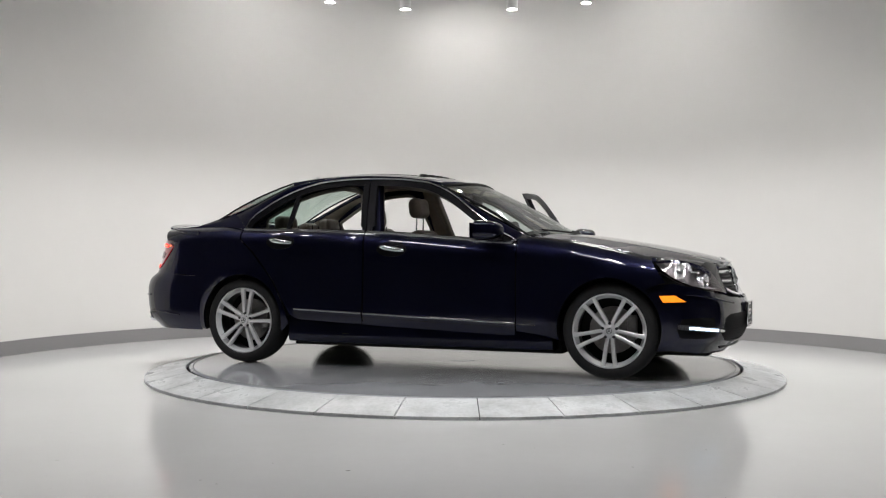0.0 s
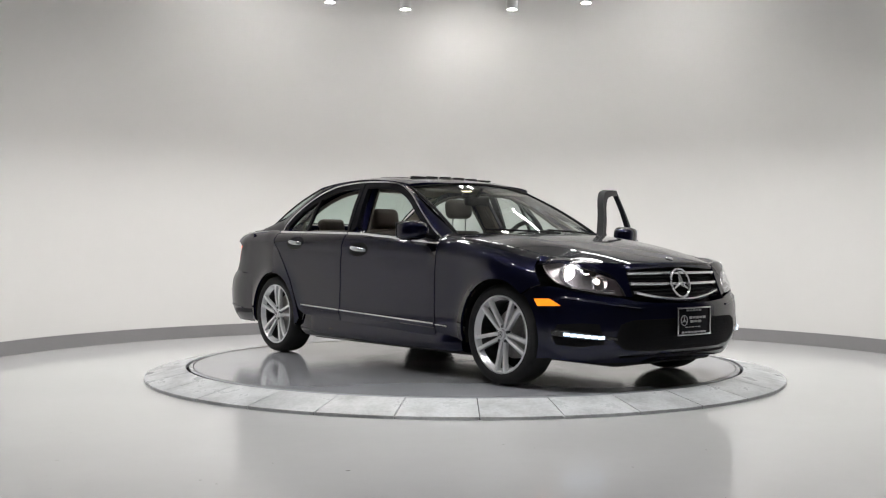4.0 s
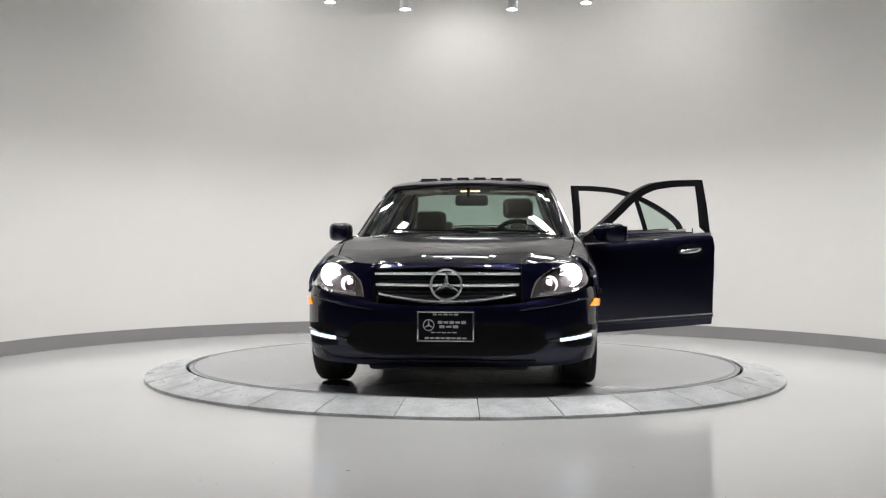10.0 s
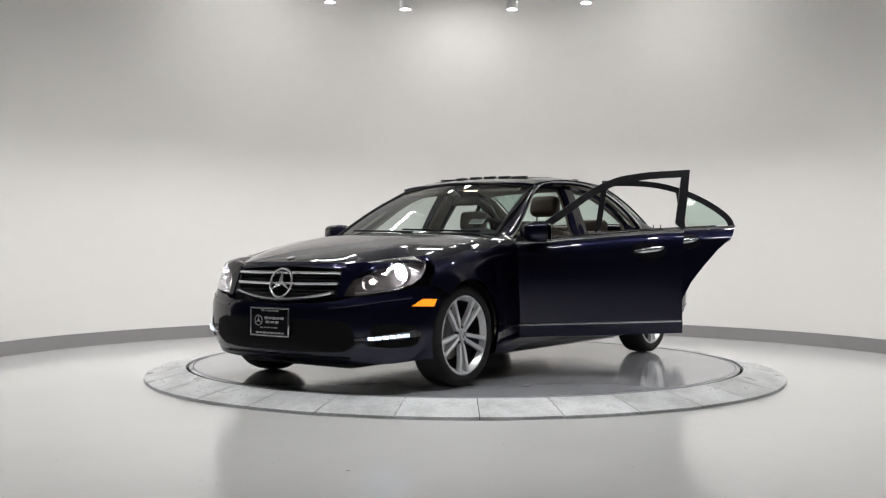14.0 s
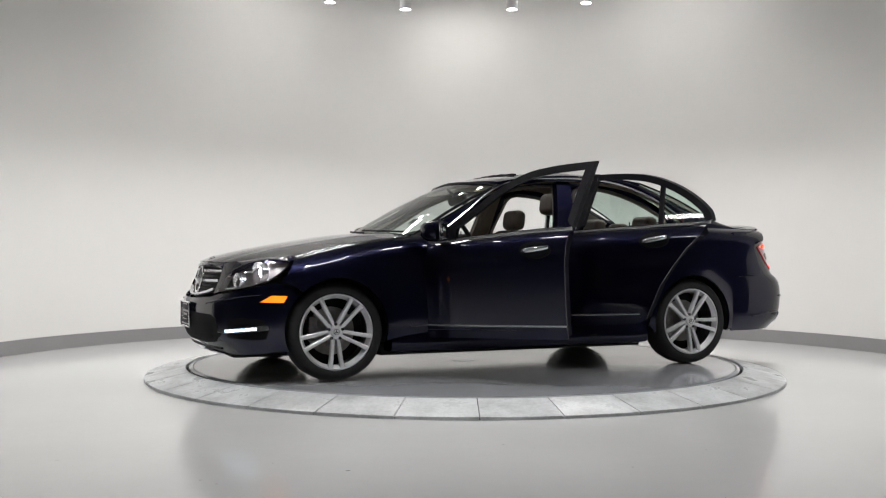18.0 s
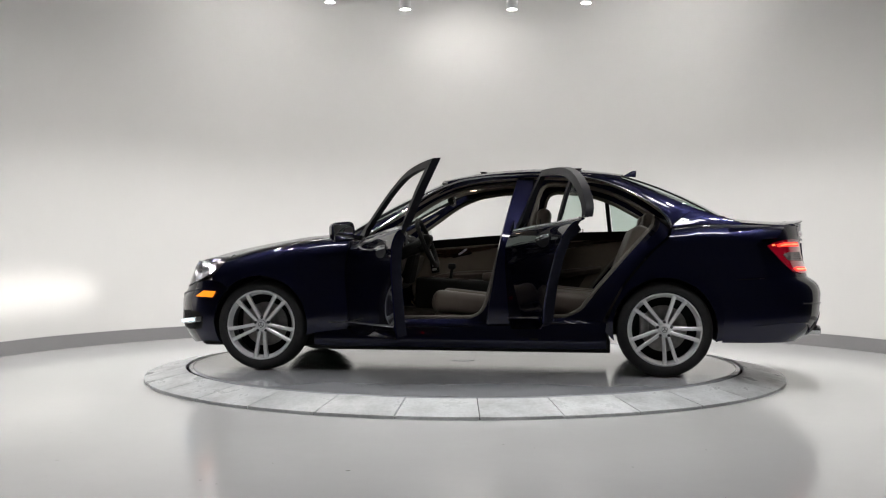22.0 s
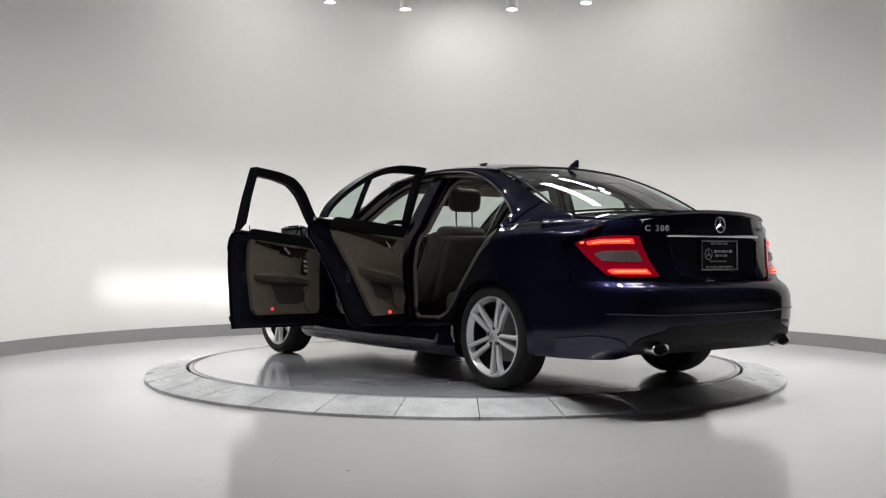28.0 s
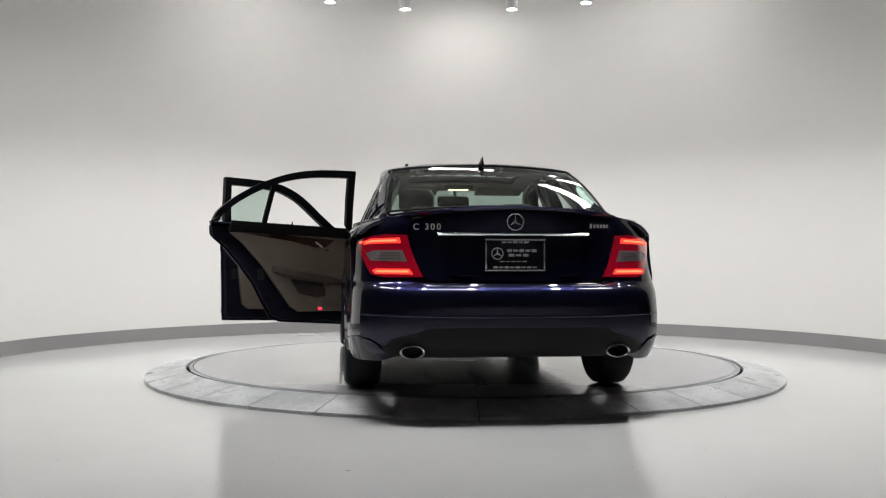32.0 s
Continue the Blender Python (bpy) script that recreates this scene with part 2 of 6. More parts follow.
def sheet(outline, fn, du=0.06, dv=0.05, thick=0.02, core=None, hole=None):
    """A curved panel: a 2D outline cut from the surface fn(u, v), with thickness towards the inside.
    hole: (u0, u1, v0, v1) left open."""
    us = [p[0] for p in outline]
    vs = [p[1] for p in outline]

    def lines(lo, hi, d, extra):
        n = max(1, round((hi - lo) / d))
        L = {round(lo + (hi - lo) * i / n, 5) for i in range(n + 1)}
        if extra:
            L = {x for x in L if all(abs(x - e) > d * 0.3 for e in extra)} | set(extra) | {round(lo, 5), round(hi, 5)}
        return sorted(L)
    U = lines(min(us) - 1e-4, max(us) + 1e-4, du, hole[:2] if hole else ())
    W = lines(min(vs) - 1e-4, max(vs) + 1e-4, dv, hole[2:] if hole else ())
    index, P, F = {}, [], []
    for i in range(len(U) - 1):
        col = clip(clip(outline, 0, U[i], True), 0, U[i + 1], False)
        if len(col) < 3:
            continue
        for j in range(len(W) - 1):
            cell = clip(clip(col, 1, W[j], True), 1, W[j + 1], False)
            if len(cell) < 3:
                continue
            if hole and hole[0] - 1e-6 <= U[i] and U[i + 1] <= hole[1] + 1e-6 and hole[2] - 1e-6 <= W[j] and W[j + 1] <= hole[3] + 1e-6:
                continue
            f = []
            for p in cell:
                k = (round(p[0], 4), round(p[1], 4))
                if k not in index:
                    index[k] = len(P)
                    P.append(k)
                if not f or index[k] != f[-1]:
                    f.append(index[k])
            if len(f) > 1 and f[0] == f[-1]:
                f.pop()
            # a cell cut into several pieces: one face for each loop
            stack = []
            for v in f + f[:1]:
                if v in stack:
                    k = stack.index(v)
                    loop = stack[k:]
                    del stack[k + 1:]
                    if len(loop) > 2:
                        F.append(loop)
                else:
                    stack.append(v)
    V, N = [], []
    e = 2e-3
    for u, v in P:
        p = Vector(fn(u, v))
        a = Vector(fn(u + e, v)) - Vector(fn(u - e, v))
        b = Vector(fn(u, v + e)) - Vector(fn(u, v - e))
        n = a.cross(b)
        n = n.normalized() if n.length > 1e-12 else Vector((0, 0, 1))
        c = core or Vector((max(-1.2, min(1.2, p.x)), 0, 0.6))
        if n.dot(p - c) < 0:
            n = -n
        V.append(p)
        N.append(n)
    f0 = F[len(F) // 2]
    n0 = (V[f0[1]] - V[f0[0]]).cross(V[f0[2]] - V[f0[1]])
    if n0.dot(N[f0[0]]) < 0:
        F = [list(reversed(f)) for f in F]
    if thick <= 0:
        return V, F
    k = len(V)
    count = {}
    for f in F:
        for a, b in zip(f, f[1:] + f[:1]):
            count[(a, b)] = count.get((a, b), 0) + 1
    G = list(F) + [[i + k for i in reversed(f)] for f in F]
    for a, b in count:
        if (b, a) not in count:
            G.append([b, a, a + k, b + k])
    return V + [v - n * thick for v, n in zip(V, N)], G


def arc(cx, cz, r, a0, a1, n=16):
    return [(cx + r * math.cos(radians(a0 + (a1 - a0) * i / n)), cz + r * math.sin(radians(a0 + (a1 - a0) * i / n))) for i in range(n + 1)]


def smooth_line(pts, n=6):
    """Catmull-Rom through points of any dimension."""
    out = []
    for i in range(len(pts) - 1):
        p0, p1, p2, p3 = pts[max(i - 1, 0)], pts[i], pts[i + 1], pts[min(i + 2, len(pts) - 1)]
        for k in range(n):
            t = k / n
            out.append(tuple(0.5 * (2 * b + (c - a) * t + (2 * a - 5 * b + 4 * c - d) * t * t + (3 * b - a - 3 * c + d) * t ** 3)
                             for a, b, c, d in zip(p0, p1, p2, p3)))
    out.append(tuple(pts[-1]))
    return out


# ---------------------------------------------------------------- the room
ROOM_R, CEIL_Z = 4.08, 4.10
OPEN_A = 80             # half angle of the opening towards the hall


def build_room():
    """A round white photo room with an open side, in an unseen hall added to shape reflections."""
    # floor
    n = 96
    floor = part("floor", ([(-9, -12, 0), (9, -12, 0), (9, 6, 0), (-9, 6, 0), (-9, -12, -0.1), (9, -12, -0.1), (9, 6, -0.1), (-9, 6, -0.1)],
                           [(0, 1, 2, 3), (7, 6, 5, 4), (0, 4, 5, 1), (1, 5, 6, 2), (2, 6, 7, 3), (3, 7, 4, 0)]), M_FLOOR)
    tagged(floor, "glossy light grey epoxy floor of a photo room", "floor", kind="structure")
    # curved wall from one jamb of the opening round the back to the other
    a0, a1 = -90 + OPEN_A, 270 - OPEN_A

    def ring(r, z):
        return [(r * math.cos(radians(a0 + (a1 - a0) * i / n)), r * math.sin(radians(a0 + (a1 - a0) * i / n)), z) for i in range(n + 1)]

    def curved(r0, r1, z0, z1):
        return loft([[p[i] for p in (ring(r0, z0), ring(r0, z1), ring(r1, z1), ring(r1, z0))] for i in range(n + 1)])
    w = part("wall_round", curved(ROOM_R, ROOM_R + 0.15, 0, CEIL_Z), M_WALL)
    tagged(w, "smooth white curved wall round the turntable", "wall", kind="structure")
    b = part("baseboard", curved(ROOM_R - 0.014, ROOM_R - 0.001, 0.001, 0.128), M_BASE)
    tagged(b, "grey curved baseboard along the round wall", "baseboard", kind="structure")
    c = part("ceiling", rbox((0, 1.3, CEIL_Z + 0.1), (18, 9.4, 0.2), 0), M_CEIL)
    tagged(c, "plain grey painted ceiling", "ceiling", kind="structure")
    # made-up dark ceiling on the camera side, dims bonnet reflections and foreground floor
    c = part("ceiling_hall", rbox((0, -7.7, CEIL_Z + 0.1), (18, 8.6, 0.2), 0), M_UNSEENCEIL)
    tagged(c, "unseen dark ceiling added to darken reflections on the car", "ceiling", kind="structure")
    # made-up enclosing walls, never in view, mirrored in the car's flanks
    for name, cc, ss in (("wall_hall_back", (0, -12.1, 2.05), (18.4, 0.2, 4.1)), ("wall_hall_side_1", (-9.1, -3, 2.05), (0.2, 18, 4.1)),
                         ("wall_hall_side_2", (9.1, -3, 2.05), (0.2, 18, 4.1)), ("wall_hall_front", (0, 6.1, 2.05), (18.4, 0.2, 4.1))):
        tagged(part(name, rbox(cc, ss, 0), M_UNSEENWALL), "unseen grey wall added for reflections on the car", "wall", kind="structure")


RING_IN, RING_OUT = 2.065, 2.353
TILE_STEP = 360 / 32


def build_turntable():
    """The fixed ring of stone tiles and the turning disc inside it."""
    base = new("turntable_ring")
    tagged(base, "fixed sloping ring of grey stone tiles round a turntable", "turntable ring")
    # bed of the ring and the drum under the disc
    part("ring_bed", lathe([(RING_IN + 0.004, 0.002), (RING_IN + 0.004, 0.066), (RING_OUT - 0.012, 0.008), (RING_OUT - 0.012, 0.002), (RING_IN + 0.004, 0.002)], axis="z", seg=160), M_GROUT, base)
    k = 8
    gap = 0.003
    for i in range(32):
        a0, a1 = radians(i * TILE_STEP - 87.8), radians((i + 1) * TILE_STEP - 87.8)
        rings = []
        for j in range(k + 1):
            a = a0 + (a1 - a0) * j / k
            row = []
            for r, z in ((RING_IN, 0.052), (RING_IN, 0.0755), (RING_IN + 0.004, 0.078), (RING_OUT - 0.004, 0.021), (RING_OUT, 0.018), (RING_OUT, 0.0)):
                g = gap if j == 0 else (-gap if j == k else 0)
                aa = a + g / r
                row.append((r * math.cos(aa), r * math.sin(aa), z))
            rings.append(row)
        part("tile", loft(rings), M_TILE, base)
    disc = new("turntable_disc")
    tagged(disc, "smooth light grey turning disc of the car turntable", "turntable")
    part("plate", lathe([(0.0, DISC_Z), (1.0, DISC_Z), (2.0, DISC_Z), (2.037, DISC_Z), (2.043, DISC_Z - 0.004), (2.043, 0.005), (0.0, 0.005)], axis="z", seg=180), M_DISC, disc)
    part("rim_band", lathe([(2.012, DISC_Z + 0.0005), (2.012, DISC_Z + 0.002), (2.018, DISC_Z + 0.002), (2.018, DISC_Z + 0.0005)], axis="z", seg=180), M_DARKMETAL, disc, "thin dark metal band")
    part("hub_cover", lathe([(0.0, DISC_Z + 0.003), (0.085, DISC_Z + 0.003), (0.0855, DISC_Z + 0.0005)], axis="z", seg=40), M_DISC, disc, "round grey cover plate")
    return disc


def build_lights():
    """Round downlights in a ring, linear lights over the car, and unseen fill lights added for the back wall."""
    R, H = 2.6, 3.40
    first = None
    angles = [-30.8, -13.3, 11.0, 28.0, 46, 64, 82, 100, 118, 136, 154, 172, 190, 208, 226, 244, 262, 280, 298, 313]
    for a in angles:
        x, y = R * math.sin(radians(a)), R * math.cos(radians(a))
        if first is None:
            ob = new("downlight")
            part("housing", lathe([(0.0, CEIL_Z - H), (0.057, CEIL_Z - H), (0.057, 0.004), (0.054, 0.0), (0.050, 0.0), (0.049, 0.030)], axis="z", seg=28), M_WHITE, ob)
            part("lamp_face", lathe([(0.0, 0.027), (0.049, 0.027)], axis="z", seg=28), M_LAMPFACE, ob, "glowing round lamp face")
            tagged(ob, "white cylindrical ceiling downlight, switched on", "downlight", "ring of ceiling downlights")
            ob.matrix_basis = pose(x, y, H)
            first = ob
        else:
            copy_thing(first, pose(x, y, H))
        d = bpy.data.lights.new("downlight_beam", "SPOT")
        d.energy, d.spot_size, d.spot_blend, d.shadow_soft_size, d.color = SPOT_W, radians(82), 0.9, 0.05, (1.0, 0.985, 0.965)
        lo = new("downlight_beam", d)
        lo.matrix_world = look((x, y, H - 0.01), (x * 1.24, y * 1.24, 0))
    # added fill lamp above the view, brightens the top of the back wall
    w = new("wall_washer")
    part("housing", lathe([(0.0, 0.10), (0.05, 0.10), (0.05, 0.0), (0.044, 0.0), (0.044, 0.02), (0.0, 0.02)], axis="z", seg=24), M_WHITE, w)
    tagged(w, "small white unseen fill lamp added to brighten the wall top", "downlight")
    w.matrix_basis = pose(0.0, 3.30, CEIL_Z - 0.20)
    d = bpy.data.lights.new("washer_beam", "SPOT")
    d.energy, d.spot_size, d.spot_blend, d.shadow_soft_size, d.color = WALL_FILL_W, radians(125), 1.0, 0.04, (1.0, 0.98, 0.95)
    new("washer_beam", d).matrix_world = look((0.0, 3.30, CEIL_Z - 0.22), (0.0, 4.05, 2.7))

    def linear(L, hang):
        s0 = new("linear_light")
        part("housing", rbox((0, 0, 0.03), (L + 0.05, 0.20, 0.05), 0.006), M_WHITE, s0)
        part("tube", rbox((0, 0, 0.0), (L, 0.155, 0.016), 0.005), M_STRIP, s0, "glowing white light strip")
        for x in (-0.4 * L, 0.4 * L):
            part("hanger", tube([(x, 0, 0.05), (x, 0, hang)], 0.004), M_DARKMETAL, s0)
        return tagged(s0, "white linear ceiling light out of view, switched on", "ceiling light", "linear lights over the turntable")
    s0 = linear(0.85, CEIL_Z - 3.3)
    s0.matrix_basis = pose(-1.34, 0.62, 3.3, 0, 0, 40)
    for x, y, z, r in ((1.32, 0.62, 3.3, -40), (0, -2.75, 3.3, 0), (-1.75, -2.0, 3.3, -42), (1.75, -2.0, 3.3, 42)):
        copy_thing(s0, pose(x, y, z, 0, 0, r))
    # unseen fill: three more strips added at the back to lighten the upper wall
    back_fill = linear(0.95, 0.14)
    back_fill.matrix_basis = pose(0, 3.05, CEIL_Z - 0.13)
    for x, y, r in ((-1.85, 2.55, 36), (1.85, 2.55, -36)):
        copy_thing(back_fill, pose(x, y, CEIL_Z - 0.13, 0, 0, r))


# ---------------------------------------------------------------- the car's surfaces (x forward, y left, z up; from the middle of the wheelbase)
HUB_X, HUB_Z = 1.38, 0.317
ARCH_R, ARCH_Z = 0.340, 0.322
BELT = [(-2.35, 0.985), (-2.0, 1.01), (-1.6, 1.018), (-1.44, 1.0), (-0.4, 0.972), (0.3, 0.925), (0.7, 0.893), (0.76, 0.933), (1.04, 0.914), (1.34, 0.866), (1.66, 0.793), (1.9, 0.71)]
EDGE = [(-2.3, 0.655), (-2.0, 0.69), (-1.6, 0.725), (-1.4, 0.745), (-0.4, 0.782), (0.7, 0.775), (1.04, 0.762), (1.34, 0.745), (1.66, 0.705), (1.9, 0.625)]
TUCK = [(0.14, 0.94), (0.20, 0.968), (0.28, 0.987), (0.38, 0.999), (0.45, 1.0), (1.2, 1.0)]
NOSE = [(0.14, -0.13), (0.20, -0.075), (0.28, -0.02), (0.36, -0.002), (0.45, 0.0), (0.495, -0.004), (0.525, -0.018), (0.555, -0.045), (0.60, -0.066), (0.66, -0.095), (0.73, -0.12), (0.80, -0.17)]
TAIL = [(0.18, 0.22), (0.25, 0.12), (0.32, 0.035), (0.42, 0.0), (0.50, -0.008), (0.56, -0.014), (0.595, -0.008), (0.62, 0.004), (0.64, 0.024), (0.654, 0.050), (0.662, 0.064), (0.70, 0.074), (0.8, 0.092), (0.9, 0.097), (0.97, 0.083), (1.05, 0.07)]
NARROW = [(0.5, 1.0), (0.60, 0.985), (0.68, 0.942), (0.74, 0.893), (0.78, 0.856), (0.85, 0.80)]
SHRINK = [(0.14, 0.91), (0.22, 0.95), (0.32, 0.985), (0.40, 0.999), (0.46, 1.0), (0.56, 0.997), (0.66, 0.990), (0.78, 0.980), (0.88, 0.960), (0.95, 0.92), (1.0, 0.84), (1.05, 0.76)]


TAIL_N = [(0.5, 4.0), (0.64, 3.6), (0.78, 3.0), (1.0, 2.8)]      # squareness of the tail in plan, by height
NOSE_W, NOSE_L, NOSE_P, NOSE_Q = 0.890, 0.712, 0.58, 0.92      # half width, length and fullness of the nose in plan


def plan(x, z=0.7):
    if x > 1.45:
        return NOSE_W * max(0.0, 1 - ((x - 1.45) / NOSE_L) ** (2 / NOSE_P)) ** (NOSE_Q / 2) + 0.004
    if x < -1.75:
        n = tab(z, TAIL_N)
        return 0.868 * max(0.0, 1 - ((-x - 1.75) / 0.705) ** n) ** (1 / n)
    return tab(x, [(-1.75, 0.868), (-1.62, 0.8715), (-1.38, 0.884), (-0.95, 0.8785), (-0.3, 0.882), (0.3, 0.882), (0.95, 0.880), (1.3, 0.894), (1.45, 0.892)])


def side_y(x, z):
    """Half width of the body, with the shoulder and a soft crease; above the belt, of the glasshouse."""
    zt, ye = tab(x, BELT), tab(x, EDGE)
    if z >= zt:
        h = z - zt
        return ye - 0.38 * h - 0.28 * h * h
    p = plan(x, z) * tab(z, TUCK)
    zc = 0.835 - 0.045 * x
    fade = 1 if -1.9 < x < 1.0 else max(0, 1 - (x - 1.0) / 0.3 if x > 0 else 0)
    dz = zc - z
    if dz > 0:
        p -= 0.013 * fade * (1 - math.exp(-dz / 0.014)) * math.exp(-dz / 0.075)
    # lip round each wheel arch
    for hx in (HUB_X, -HUB_X):
        d = math.hypot(x - hx, z - ARCH_Z) - ARCH_R
        if -0.02 < d < 0.12 and z > 0.25:
            p += 0.008 * math.exp(-(max(d, 0) / 0.022) ** 2) + 0.009 * math.exp(-(max(d, 0) / 0.06) ** 2)
    d = zt - z
    r = tab(x, [(-2.2, 0.12), (-1.5, 0.15), (-0.6, 0.21), (0.3, 0.24), (0.95, 0.19), (1.7, 0.15)])
    return ye + (p - ye) * math.sqrt(1 - (1 - d / r) ** 2) if d < r else p


def side(x, z):
    return (x, side_y(x, z), z)


def nose(a, z):
    """Front surface: a is the angle round the plan in degrees."""
    c, sn = max(0.0, math.cos(radians(a))), math.sin(radians(a))
    return (1.45 + NOSE_L * c ** NOSE_P + tab(z, NOSE) * c, NOSE_W * math.copysign(abs(sn) ** NOSE_Q, sn) * tab(z, TUCK) * (1 - (1 - tab(z, NARROW)) * sn * sn), z)


def tail(a, z):
    c, sn = max(1e-6, math.cos(radians(a))), math.sin(radians(a))
    k = abs(sn) ** (2 / 3)
    n = tab(z, TAIL_N)
    c = max(0.0, 1 - k ** n) ** (1 / n)
    k *= 1 if sn >= 0 else -1
    return (-(1.75 + 0.705 * c) + tab(z, TAIL) * c, 0.868 * k * (tab(z, SHRINK) * c + side_y(-1.76, min(z, 0.95)) / 0.868 * (1 - c)), z)


def nose_a(x):
    """The nose angle at which the plan reaches x."""
    return math.degrees(math.acos(max(0.0, min(1.0, (x - 1.45) / NOSE_L)) ** (1 / NOSE_P)))


def hood_z(x, y):
    zc = tab(x, [(0.85, 0.968), (1.07, 0.954), (1.48, 0.896), (1.8, 0.836), (2.0, 0.785), (2.07, 0.755)])
    ze = tab(x, [(0.75, 0.938), (1.04, 0.914), (1.34, 0.866), (1.66, 0.793), (1.8, 0.755), (1.95, 0.712), (2.1, 0.66)])
    t = abs(y) / tab(x, EDGE)
    bulge = 0.005 * math.exp(-((t - 0.66) / 0.13) ** 2)
    return zc - (zc - ze) * t ** 2.4 + bulge * (1 - max(0, (x - 1.8) / 0.3))


def roof_z(x, y):
    zc = tab(x, [(-1.2, 1.380), (-1.0, 1.409), (-0.8, 1.425), (-0.55, 1.432), (-0.3, 1.422), (0.0, 1.388), (0.25, 1.335)])
    t = abs(y) / 0.60
    return zc - 0.028 * t * t - 0.014 * t ** 8


def deck_z(x, y):
    zc = tab(x, [(-2.42, 1.050), (-2.2, 1.052), (-2.0, 1.064), (-1.8, 1.083)])
    return zc - 0.05 * (abs(y) / 0.70) ** 2.2


def lid_end(y):
    """Rear edge of the boot lid: just behind the tail surface."""
    k = min(0.9, abs(y) / 0.745)
    c = (1 - k ** 2.8) ** (1 / 2.8)
    return -(1.75 + 0.705 * c) + 0.083 * c - 0.006


def screen(u, s):
    """Windscreen: u across from -1 to 1, s from the top down to the cowl."""
    return (0.20 + 0.76 * s - (0.10 + 0.07 * s) * u * u, u * (0.58 + 0.125 * s), 1.343 - 0.405 * s - 0.042 * u * u * (1 - s) + 0.022 * math.sin(math.pi * s))


def backlight(u, s):
    """Rear window: s from the roof down to the boot lid."""
    return (-1.13 - 0.72 * s + (0.02 + 0.06 * s) * u * u, u * (0.575 + 0.085 * s), 1.388 - 0.300 * s - 0.035 * u * u + 0.026 * math.sin(math.pi * s))


def belt_line(x0, x1, n=14, drop=0.0):
    return [(x0 + (x1 - x0) * i / n, tab(x0 + (x1 - x0) * i / n, BELT) - drop) for i in range(n + 1)]


# outer line of the side windows, front to back, and the roof edge beside it
DLO = [(0.735, 0.905), (0.60, 0.972), (0.418, 1.092), (0.207, 1.238), (0.035, 1.316), (-0.10, 1.342), (-0.229, 1.356), (-0.5, 1.366), (-0.777, 1.353), (-0.967, 1.316),
       (-1.135, 1.252), (-1.285, 1.166), (-1.395, 1.075), (-1.43, 1.002)]
INNER = [(0.83, 0.705, 0.930), (0.67, 0.675, 1.008), (0.47, 0.645, 1.108), (0.27, 0.612, 1.215), (0.10, 0.585, 1.296), (-0.05, 0.592, 1.335), (-0.229, 0.60, 1.363), (-0.5, 0.604, 1.380),
         (-0.777, 0.602, 1.374), (-0.99, 0.592, 1.356), (-1.12, 0.578, 1.338), (-1.29, 0.596, 1.268), (-1.47, 0.618, 1.185), (-1.60, 0.635, 1.127)]
FRONT_HINGE, REAR_HINGE = (0.70, 0.78), (-0.39, 0.79)


